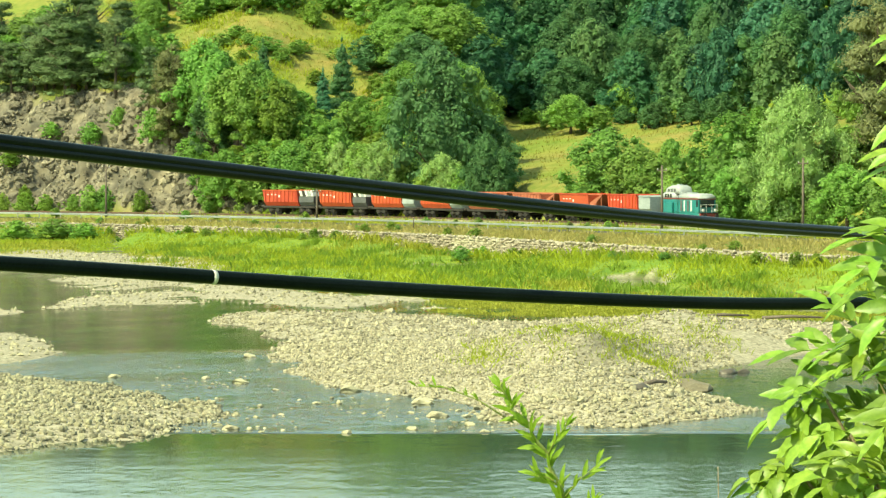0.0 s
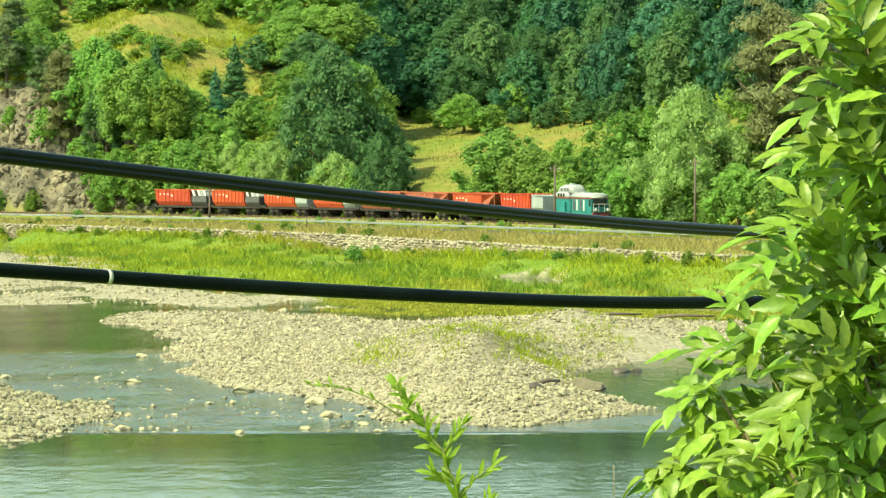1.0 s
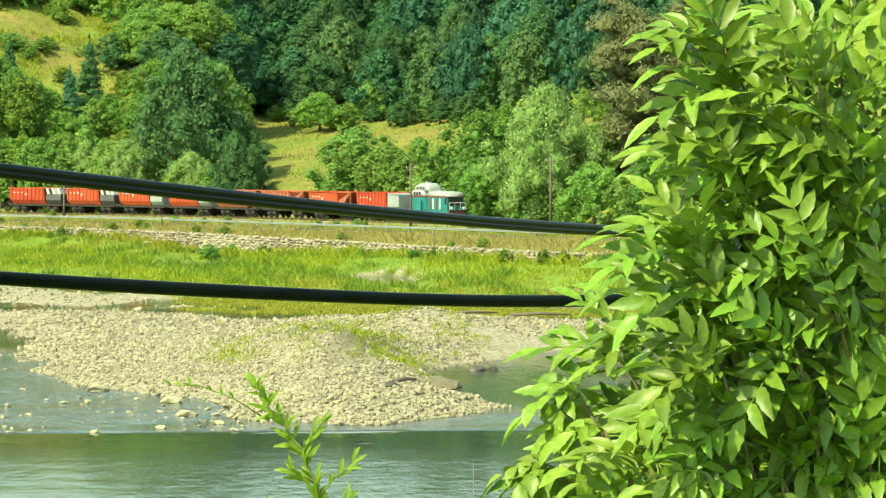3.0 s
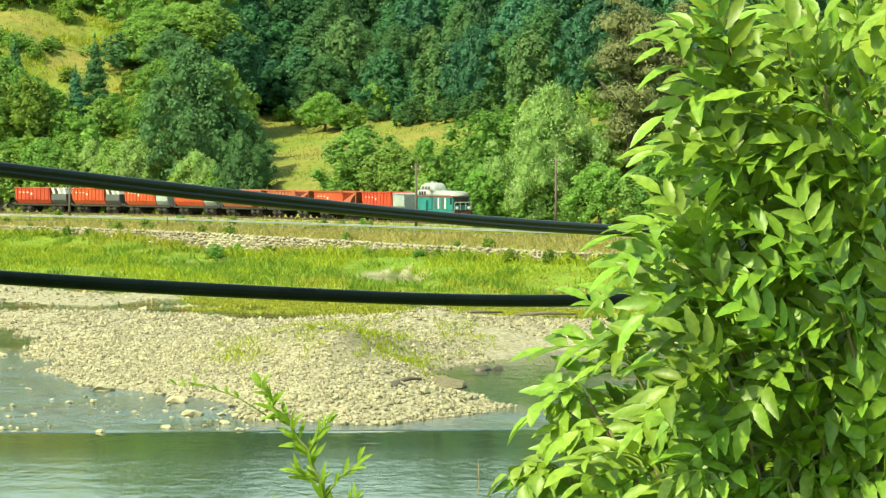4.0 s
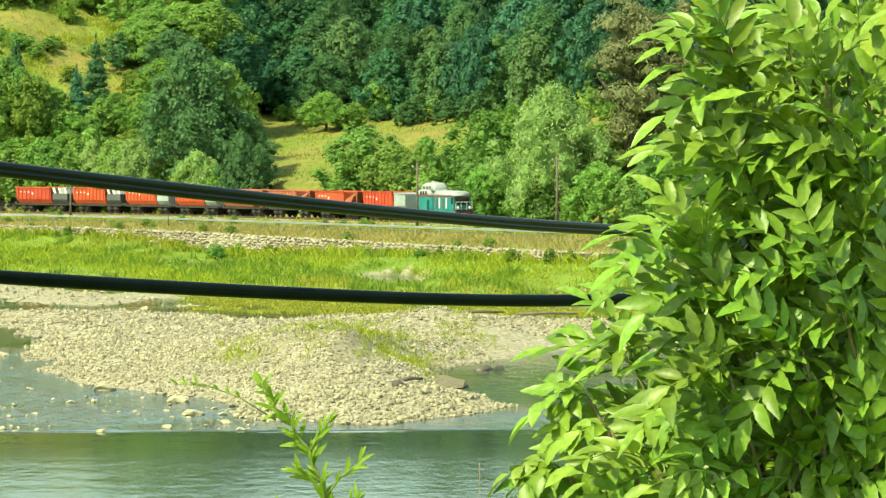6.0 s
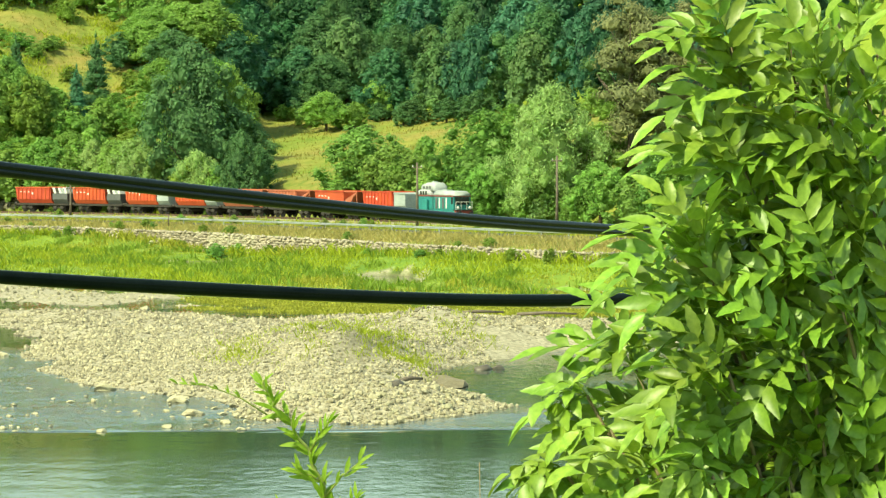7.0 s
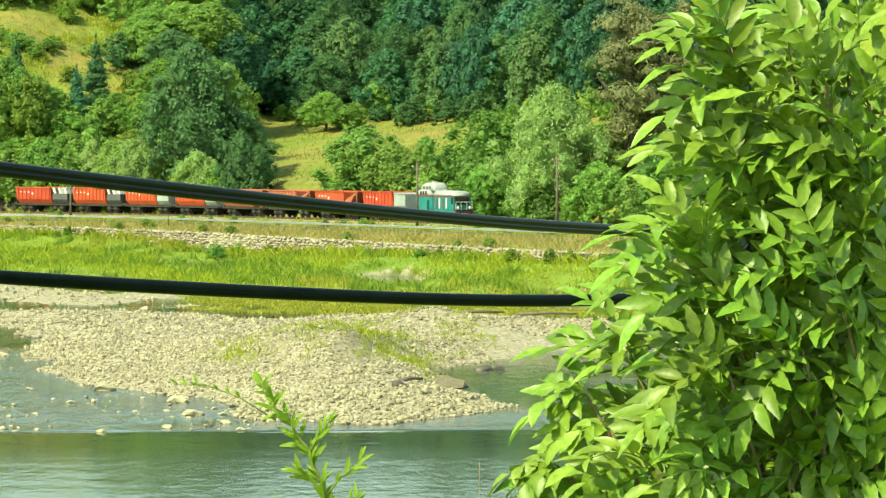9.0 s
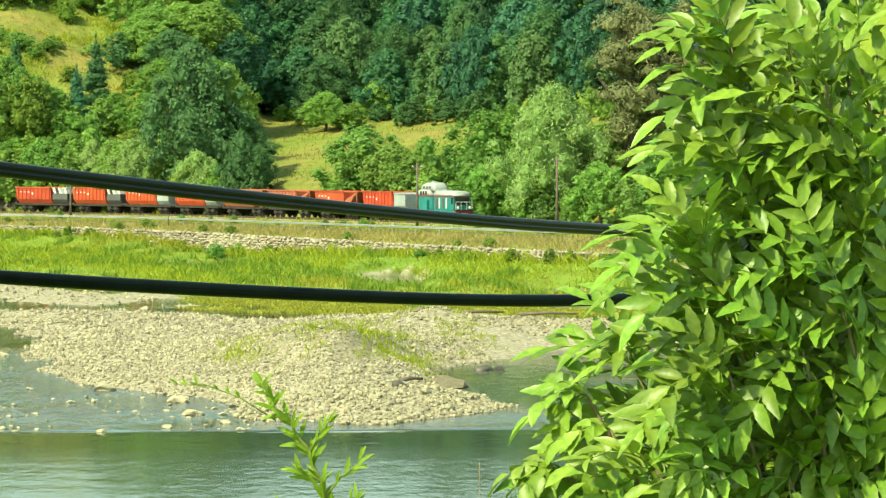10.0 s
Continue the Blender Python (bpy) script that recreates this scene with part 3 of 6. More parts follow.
def tree(kind, x, y, height, width):
    """A tree or bush rooted at x, y."""
    variants, name, category, label = KINDS[kind]
    trunk, crown = tree_rng.choice(variants)
    m = Matrix.Translation((x, y, ground_z(x, y) - 0.02 * height)) @ Matrix.Rotation(tree_rng.uniform(0, 6.28), 4, "Z") @ Matrix.Diagonal((width / 0.8, width / 0.8, height, 1))
    root = thing(name, m, label, category)
    child("trunk", trunk, root)
    child("crown", crown, root)
    return root


tree("pine", -49.8, 400.0, 14.0, 15.3)
tree("pine", -43.4, 393.2, 10.7, 7.5)
tree("pine", -58.7, 403.8, 7.3, 6.2)
tree("pine", -54.1, 403.8, 10.0, 8.5)
tree("pine", -47.6, 400.2, 12.2, 9.9)
tree("brownpine", -35.1, 380.2, 13.3, 8.0)
tree("green", -30.2, 377.8, 12.5, 9.4)
tree("pine", -38.4, 388.2, 8.6, 5.9)
tree("yellow", -21.3, 371.8, 10.3, 7.8)
tree("green", -25.8, 372.2, 11.2, 8.5)
tree("dark", -29.0, 376.2, 10.0, 7.2)
tree("conifer", -15.4, 380.8, 8.6, 5.6)
tree("conifer", -13.1, 384.8, 10.2, 6.2)
tree("darkbush", -10.1, 395.5, 4.9, 6.8)
tree("green", -6.3, 395.2, 6.7, 8.3)
tree("conifer", -23.0, 379.2, 8.8, 5.2)
tree("green", -18.4, 379.8, 5.6, 6.5)
tree("green", -17.0, 373.2, 6.9, 7.8)
tree("bush", -12.2, 377.5, 5.3, 5.8)
tree("dark", -0.6, 349.0, 19.4, 12.6)
tree("green", 3.8, 352.8, 14.8, 5.4)
tree("willow", -7.0, 350.0, 9.0, 8.2)
tree("willow", -12.5, 356.5, 8.6, 5.8)
tree("lightbush", -1.0, 341.3, 6.3, 6.6)
tree("lightbush", -15.9, 361.5, 6.2, 8.0)
tree("lightbush", 2.4, 338.0, 4.3, 4.2)
tree("lightbush", -20.2, 366.0, 5.6, 7.0)
tree("willow", 0.1, 340.5, 7.6, 5.8)
tree("bush", -12.6, 358.5, 10.1, 6.8)
tree("green", -9.7, 353.2, 8.8, 7.4)
tree("bush", -3.0, 353.0, 9.8, 6.7)
tree("green", -18.2, 362.5, 8.6, 7.6)
tree("bush", -23.2, 365.2, 6.8, 7.0)
tree("green", -27.2, 367.0, 8.2, 7.0)
tree("bush", -15.2, 356.5, 7.4, 6.1)
# dark leaves here stand for the shaded mass beside the big tree
tree("dark", 4.9, 337.0, 9.6, 5.8)
tree("bush", 2.3, 337.8, 5.8, 3.9)
tree("green", 18.1, 320.8, 9.4, 10.7)
tree("green", 20.9, 312.2, 8.1, 8.9)
tree("bush", 15.6, 320.8, 5.8, 4.9)
tree("bush", 24.2, 304.8, 6.4, 6.4)
tree("green", 24.1, 315.0, 7.1, 3.6)
tree("green", 29.1, 302.0, 10.9, 10.1)
tree("green", 31.4, 301.8, 8.8, 6.3)
tree("willow", 34.8, 289.5, 13.2, 11.0)
tree("green", 38.1, 279.5, 6.4, 5.9)
tree("brownpine", 42.6, 291.0, 19.5, 12.5)
tree("brownpine", 47.4, 292.0, 17.5, 12.0)
tree("green", 39.9, 292.5, 6.2, 7.2)
tree("green", 37.9, 294.2, 4.5, 6.2)
tree("green", 43.4, 272.2, 9.3, 6.7)
tree("green", 46.8, 268.0, 10.7, 8.2)
tree("green", 50.5, 263.5, 11.2, 9.0)
tree("bush", 40.5, 274.0, 5.4, 5.2)
tree("bush", 44.6, 267.0, 4.9, 5.1)
tree("bush", 26.6, 299.2, 4.7, 5.1)
tree("bush", 36.3, 281.8, 4.0, 4.3)
tree("bush", 32.3, 289.0, 3.7, 4.4)
tree("green", 53.8, 257.8, 10.6, 8.4)
tree("green", 17.1, 397.8, 5.3, 6.4)
tree("bush", 20.9, 397.5, 3.7, 4.5)
tree("green", 24.4, 406.0, 5.4, 4.3)
tree("bush", 15.6, 407.8, 3.3, 4.7)
tree("bush", -23.8, 398.8, 2.2, 4.6)
tree("bush", -20.2, 401.8, 1.7, 3.8)
tree("lightbush", -8.8, 388.2, 3.0, 3.0)
tree("bush", -26.3, 402.0, 1.5, 3.1)
tree("lightbush", -18.7, 419.0, 2.7, 4.0)
tree("bush", -35.0, 423.2, 3.2, 6.5)
tree("green", -41.0, 419.5, 4.7, 5.6)
tree("bush", -31.0, 424.0, 2.8, 5.7)
tree("lightbush", -23.3, 368.8, 3.2, 5.4)
tree("green", -27.8, 377.0, 4.0, 5.3)
tree("lightbush", -24.4, 368.8, 3.3, 4.8)
tree("lightbush", -9.2, 372.8, 2.8, 5.8)
tree("bush", -13.7, 376.2, 4.3, 4.7)
tree("lightbush", -28.3, 372.8, 3.6, 5.7)
tree("lightbush", -7.7, 369.8, 4.4, 6.3)
tree("lightbush", -25.8, 370.8, 2.5, 4.4)
tree("green", -6.7, 368.8, 4.0, 4.9)
tree("lightbush", -9.7, 369.5, 3.7, 5.3)
tree("green", -8.1, 367.0, 4.7, 6.3)
tree("bush", -13.6, 375.2, 4.6, 5.7)
tree("green", -23.9, 368.2, 3.6, 4.2)
tree("green", -17.8, 370.8, 3.6, 5.9)
tree("lightbush", -19.6, 373.8, 3.1, 6.1)
tree("green", -28.1, 373.5, 2.3, 5.3)
tree("bush", -7.7, 371.0, 3.0, 4.7)
tree("lightbush", -27.3, 373.0, 2.3, 6.3)
tree("green", -22.2, 371.5, 3.9, 4.7)
tree("lightbush", -6.8, 363.8, 3.3, 5.9)
tree("bush", -19.8, 366.0, 3.8, 5.4)
tree("lightbush", -7.2, 368.2, 3.5, 6.2)
tree("green", -19.0, 373.2, 3.2, 3.9)
tree("lightbush", -19.4, 370.8, 2.5, 4.0)
tree("green", -14.6, 373.2, 4.1, 5.4)
tree("bush", -22.3, 368.0, 3.6, 6.2)
tree("pine", -49.9, 407.0, 6.7, 6.1)
tree("pine", -57.1, 410.8, 7.2, 6.7)
tree("pine", -60.7, 405.5, 7.3, 8.1)
tree("pine", -57.5, 413.8, 5.2, 6.5)
tree("pine", -47.9, 398.8, 11.5, 7.6)
tree("pine", -49.0, 407.8, 5.1, 9.2)
tree("pine", -55.7, 404.2, 7.0, 7.1)
tree("pine", -46.9, 409.8, 3.1, 6.7)
tree("green", -60.4, 414.8, 5.5, 8.1)
tree("green", -56.9, 415.0, 7.7, 8.7)
tree("pine", -53.0, 404.0, 10.3, 7.6)
tree("pine", -43.6, 405.0, 9.3, 9.0)
tree("green", -41.4, 397.0, 5.3, 8.8)
tree("pine", -63.4, 413.8, 6.9, 8.5)
tree("pine", -50.6, 398.2, 8.5, 8.6)
tree("pine", -62.0, 416.8, 9.9, 8.8)
tree("green", -40.3, 396.5, 7.5, 6.8)
tree("bush", -36.6, 397.0, 5.3, 6.1)
tree("green", -33.2, 384.2, 6.6, 6.6)
tree("bush", -37.3, 380.5, 4.3, 4.4)
tree("bush", -31.8, 376.2, 4.2, 5.0)
tree("green", -28.4, 378.5, 7.3, 6.5)
tree("green", -23.8, 373.8, 9.1, 7.1)
tree("green", -15.8, 369.8, 6.3, 7.8)
tree("green", -20.5, 378.5, 6.4, 6.5)
tree("bush", -10.4, 380.8, 3.6, 5.1)
tree("green", -6.7, 375.2, 5.7, 6.4)
tree("green", -4.7, 381.8, 6.4, 7.3)
tree("dark", -3.3, 389.2, 6.6, 8.2)
tree("green", -13.3, 424.8, 5.6, 7.3)
tree("green", -8.3, 417.8, 6.3, 8.8)
tree("green", -6.4, 399.8, 6.8, 9.1)
tree("bush", -46.5, 391.2, 2.9, 3.7)
tree("bush", -42.6, 389.8, 2.7, 3.0)
tree("bush", -32.9, 380.5, 4.2, 4.4)
tree("bush", -52.2, 395.0, 2.1, 3.0)
tree("bush", -30.3, 375.2, 3.3, 5.0)
tree("lightbush", -57.1, 392.5, 2.3, 3.7)
tree("lightbush", 46.3, 266.5, 3.9, 5.3)
tree("bush", 32.6, 289.0, 6.3, 4.7)
tree("bush", 34.3, 288.2, 5.3, 5.9)
tree("green", 20.2, 314.5, 3.1, 5.2)
tree("bush", 28.5, 299.8, 5.9, 5.0)
tree("bush", 24.2, 303.8, 5.8, 6.1)
tree("bush", 33.1, 291.2, 4.7, 4.4)
tree("bush", 25.4, 303.5, 4.9, 4.7)
tree("bush", 44.0, 267.5, 4.3, 3.2)
tree("green", 47.6, 263.8, 4.1, 3.2)
tree("green", 21.2, 310.2, 6.5, 4.7)
tree("green", 28.5, 295.8, 6.1, 4.3)
tree("lightbush", 15.2, 321.0, 4.1, 6.1)
tree("bush", 29.1, 296.2, 4.7, 5.6)
tree("green", -25.3, 422.5, 3.9, 5.6)
tree("bush", -32.0, 425.0, 4.5, 4.8)
tree("bush", -23.2, 427.2, 2.8, 5.5)
tree("green", -15.6, 433.8, 2.6, 6.8)
tree("bush", -42.5, 433.0, 3.4, 6.5)
tree("bush", -23.7, 420.2, 4.3, 4.3)
tree("green", -30.5, 428.5, 3.4, 5.8)
tree("green", -24.2, 423.5, 2.7, 5.1)
tree("green", -46.6, 442.0, 2.9, 6.6)
tree("bush", -26.5, 418.8, 5.8, 6.4)
tree("bush", -43.3, 379.2, 3.7, 3.2)
tree("lightbush", -57.5, 387.0, 2.6, 2.2)
tree("bush", -28.4, 367.8, 3.3, 3.0)
tree("lightbush", -51.6, 385.2, 2.5, 2.9)
tree("bush", -47.6, 382.0, 2.5, 2.6)
tree("lightbush", -54.6, 387.0, 3.6, 2.6)
tree("lightbush", -54.4, 386.0, 2.7, 3.5)
tree("bush", -45.2, 378.8, 3.7, 3.2)
tree("bush", -43.1, 378.8, 2.7, 2.8)
tree("lightbush", -38.3, 375.8, 3.1, 2.8)
tree("bush", -50.0, 347.8, 2.3, 5.3)
tree("bush", -45.5, 346.0, 2.4, 5.9)
tree("bush", -41.5, 343.0, 1.8, 3.9)
tree("bush", 1.7, 280.8, 1.4, 2.2)
tree("lightbush", 28.8, 275.8, 0.8, 0.9)
tree("bush", 3.8, 318.8, 1.0, 1.2)
tree("bush", 14.8, 302.5, 0.8, 1.0)
tree("bush", 16.7, 300.0, 1.0, 1.2)
tree("bush", -30.9, 356.0, 1.2, 2.0)
tree("lightbush", 26.4, 280.0, 0.8, 0.8)
tree("lightbush", 8.4, 313.0, 0.6, 0.6)
tree("bush", -52.1, 372.0, 0.7, 0.7)
tree("lightbush", -27.2, 354.8, 0.6, 0.8)
tree("lightbush", 12.9, 303.2, 0.9, 1.1)
tree("lightbush", -48.4, 370.5, 1.3, 1.5)
tree("lightbush", 1.4, 322.2, 0.8, 0.8)
tree("lightbush", 28.9, 278.2, 0.7, 0.9)
tree("lightbush", -16.0, 344.5, 1.2, 1.2)
tree("bush", 32.4, 269.5, 1.1, 1.5)
tree("bush", -1.9, 326.8, 0.9, 1.2)
tree("lightbush", 17.3, 296.2, 0.9, 0.9)
tree("lightbush", 31.5, 270.2, 0.9, 1.2)
tree("bush", -43.5, 428.2, 3.2, 4.9)
tree("green", -39.6, 429.5, 4.9, 5.7)
tree("bush", -35.5, 420.8, 2.8, 4.8)
tree("green", -32.6, 423.5, 3.7, 4.8)
tree("green", -27.5, 420.0, 3.8, 4.8)
tree("green", -21.2, 423.0, 3.3, 4.8)
tree("lightbush", -18.2, 417.2, 3.0, 2.9)
tree("green", -15.7, 425.5, 4.4, 5.7)
tree("bush", -62.4, 435.0, 2.4, 5.0)
tree("bush", -58.6, 437.5, 2.4, 5.0)
tree("bush", -28.1, 406.0, 1.9, 3.9)
tree("bush", -21.5, 397.2, 1.8, 3.0)
tree("lightbush", -26.7, 395.5, 1.3, 2.3)
tree("bush", -14.1, 403.2, 1.5, 3.1)
tree("lightbush", -16.7, 391.0, 1.8, 3.0)
tree("bush", -19.5, 404.2, 1.5, 3.1)
tree("bush", -30.3, 404.0, 1.9, 3.9)
tree("forest", 5.0, 399.2, 9.1, 9.1)
tree("forest", 8.0, 430.0, 8.3, 9.0)
tree("forest", 4.5, 419.2, 8.7, 10.4)
tree("forest", 9.9, 431.2, 7.5, 8.2)
tree("forest", 7.4, 453.8, 10.3, 11.2)
tree("green", 1.2, 401.0, 7.6, 9.9)
tree("green", -1.8, 402.8, 6.9, 9.2)
tree("green", -5.2, 426.8, 8.1, 9.8)
tree("green", -0.3, 425.5, 8.0, 10.5)
tree("forest", 3.9, 447.2, 9.3, 11.1)
tree("forest", 9.9, 448.2, 8.5, 11.1)
tree("forest", 11.5, 428.5, 7.1, 7.4)
tree("forest", 13.2, 442.8, 9.2, 9.3)
tree("green", 2.0, 379.5, 5.7, 6.5)
tree("forest", 9.5, 471.5, 9.8, 11.7)
# dark growth over the ridge, partly in place of the big tree's shade
tree("dark", 5.6, 352.2, 7.8, 7.1)
tree("green", 4.7, 365.8, 8.6, 6.6)
tree("dark", 7.0, 341.2, 6.3, 4.6)
tree("darkbush", 6.1, 335.2, 5.8, 3.8)

# forest on the steep hill: rows of trees, jittered
forest_rng = random.Random(9)
for row in range(7):
    for col in range(16):
        x = -16 + (col + 0.5 * (row % 2)) * 5.9 + forest_rng.uniform(-1.5, 1.5)
        y = float(RAIL_Y(np.array([x]))[0]) + (6 + 55 + row * 5.3 + forest_rng.uniform(-1.5, 1.5)) * 1.88
        if x < 6 and row < 3:
            continue
        if x < -8 and row < 5:
            continue
        tree(forest_rng.choice(["forest", "forest", "forest", "forest", "dark", "midforest", "midforest"]), x, y, forest_rng.uniform(8.5, 13.5), forest_rng.uniform(7.5, 10.5))


# undergrowth along the wood's edge
for k in range(24):
    x = -2 + k * 2.6 + forest_rng.uniform(-1, 1)
    y = float(RAIL_Y(np.array([x]))[0]) + (6 + 51 + forest_rng.uniform(-1, 3)) * 1.88
    w = forest_rng.uniform(2.5, 5)
    tree(forest_rng.choice(["darkbush", "bush", "darkbush"]), x, y, w * forest_rng.uniform(0.6, 1.0), w)


# weeds and small shrubs along the wall and on the river flat
for k in range(46):
    x = -48 + k * 1.75 + forest_rng.uniform(-0.8, 0.8)
    d = forest_rng.choice([-2.2, -1.2, -0.9, 1.6, 2.4, 4.5])
    y = float(WALL_Y(np.array([x]))[0]) + d * 1.5
    w = forest_rng.uniform(0.7, 1.7)
    tree(forest_rng.choice(["bush", "lightbush", "lightbush"]), x, y, w * forest_rng.uniform(0.45, 0.8), w)


# ---- cables overhead the near bank ----
def cable(name, points, radius, label, apart=1.0):
    """A hanging cable through plan points, softened into one sag."""
    px = np.array([p[0] for p in points])
    pz = np.array([p[2] for p in points])
    ky = np.polyfit(px, np.array([p[1] for p in points]), 1)
    k = np.polyfit(px, pz, 3)
    xs = np.linspace(-3.5, 6, 161)
    lo, hi = px[0], px[-1]
    zs = np.polyval(k, np.clip(xs, lo, hi))
    zs += np.where(xs < lo, (xs - lo) * np.polyval(np.polyder(k), lo), 0) + np.where(xs > hi, (xs - hi) * np.polyval(np.polyder(k), hi), 0)
    root = thing(name, Matrix.Identity(4), label, "cable", "cables over the bank")
    # two strands bound together, one over the other
    for name_, dz, dy in (("upper_strand", 0.36 * apart, 0.0), ("lower_strand", -0.40 * apart, -0.15 * apart)):
        v, f = tube([(x, y + dy * radius, z + dz * radius + 0.0006 * math.sin(7 * x + 3 * dz)) for x, y, z in zip(xs, np.polyval(ky, xs), zs)], radius * ((0.66 if dz > 0 else 0.60) + 0.37 * (1 - apart)), 14)
        child(name_, mesh_of(name_, v, f, M_CABLE, True), root)
    return root, k, ky


upper_cable, _, _ = cable("cable", [(-0.7020, 4.7002, 9.5330), (-0.5509, 4.9510, 9.5112), (-0.3827, 5.2301, 9.4869), (-0.1944, 5.5426, 9.4629), (0.0000, 5.8651, 9.4384), (0.2592, 6.2952, 9.4039), (0.5357, 6.7539, 9.3711), (0.9257, 7.4011, 9.3334)], 0.0143, "thick black cable sagging across the view")
lower_cable, low_k, low_y = cable("cable", [(-0.7925, 5.2995, 9.3200), (-0.6070, 5.4486, 9.3035), (-0.4358, 5.5862, 9.2879), (-0.2027, 5.7737, 9.2621), (0.0000, 5.9366, 9.2417), (0.2530, 6.1401, 9.2212), (0.5033, 6.3413, 9.2035), (0.8262, 6.6010, 9.1889), (1.0566, 6.7862, 9.1828)], 0.0137, "thick black cable with a pale taped joint", 0.4)
v, f = tube([(-0.434 + d, float(np.polyval(low_y, -0.434 + d)), float(np.polyval(low_k, -0.434 + d))) for d in (-0.003, 0.003)], 0.0142, 16)
child("joint_tape", mesh_of("joint_tape", v, f, M_TAPE, True), lower_cable, "pale worn tape band")


# ---- far bank: stone wall, road, guard rail, railway ----
def run_of(line, x0, x1, step):
    """Points every step metres along a plan line, with the heading."""
    xs = np.linspace(x0, x1, 4000)
    ys = line(xs)
    s = np.concatenate([[0], np.cumsum(np.hypot(np.diff(xs), np.diff(ys)))])
    want = np.arange(0, s[-1], step)
    px, py = np.interp(want, s, xs), np.interp(want, s, ys)
    h = np.arctan2(np.gradient(py), np.gradient(px))
    return px, py, h


def side(px, py, h, d):
    """The line shifted d metres to its far side."""
    return px - np.sin(h) * d, py + np.cos(h) * d


def joined_stones(rng, centres, size, flat=0.7, jitter=0.16, turn=True, coarse=False):
    """Rounded stones, one low mesh."""
    k = len(centres)
    sc = size[:, None] * np.stack([rng.uniform(0.8, 1.4, k), rng.uniform(0.7, 1.1, k), flat * rng.uniform(0.7, 1.2, k)], 1)
    sv, sf = (OCT_V, OCT_F) if coarse else (ICO12_V, ICO12_F)
    v = sv[None] * (1 + jitter * rng.normal(size=(k, len(sv), 1)))
    v = v * sc[:, None, :]
    t = rng.uniform(0, 6.28, k) if turn else np.zeros(k)
    c, s = np.cos(t)[:, None], np.sin(t)[:, None]
    v = np.stack([v[..., 0] * c - v[..., 1] * s, v[..., 0] * s + v[..., 1] * c, v[..., 2]], -1) + centres[:, None, :]
    f = (sf[None] + (np.arange(k) * len(sv))[:, None, None]).reshape(-1, 3)
    return v.reshape(-1, 3), f


PHI = (1 + 5 ** 0.5) / 2
ICO12_V = np.array([(-1, PHI, 0), (1, PHI, 0), (-1, -PHI, 0), (1, -PHI, 0), (0, -1, PHI), (0, 1, PHI), (0, -1, -PHI), (0, 1, -PHI), (PHI, 0, -1), (PHI, 0, 1), (-PHI, 0, -1), (-PHI, 0, 1)]) / (2 * math.hypot(1, PHI))
ICO12_F = np.array([(0, 11, 5), (0, 5, 1), (0, 1, 7), (0, 7, 10), (0, 10, 11), (1, 5, 9), (5, 11, 4), (11, 10, 2), (10, 7, 6), (7, 1, 8), (3, 9, 4), (3, 4, 2), (3, 2, 6), (3, 6, 8), (3, 8, 9), (4, 9, 5), (2, 4, 11), (6, 2, 10), (8, 6, 7), (9, 8, 1)])

OCT_V = np.array([(1, 0, 0), (-1, 0, 0), (0, 1, 0), (0, -1, 0), (0, 0, 1), (0, 0, -1)]) * 0.58
OCT_F = np.array([(0, 2, 4), (2, 1, 4), (1, 3, 4), (3, 0, 4), (2, 0, 5), (1, 2, 5), (3, 1, 5), (0, 3, 5)])


def stone_material(m, lo=0.45, hi=1.25):
    """Each joined stone gets its own tone."""
    n, l = m.node_tree.nodes, m.node_tree.links
    ge, hs, mr = n.new("ShaderNodeNewGeometry"), n.new("ShaderNodeHueSaturation"), n.new("ShaderNodeMapRange")
    mr.inputs["To Min"].default_value, mr.inputs["To Max"].default_value = lo, hi
    l.new(ge.outputs["Random Per Island"], mr.inputs["Value"])
    l.new(mr.outputs[0], hs.inputs["Value"])
    sock = n["Principled BSDF"].inputs[0]
    l.new(sock.links[0].from_socket, hs.inputs["Color"])
    l.new(hs.outputs[0], sock)


stone_material(M_STONE)
stone_material(M_WALLSTONE, 0.75, 1.2)


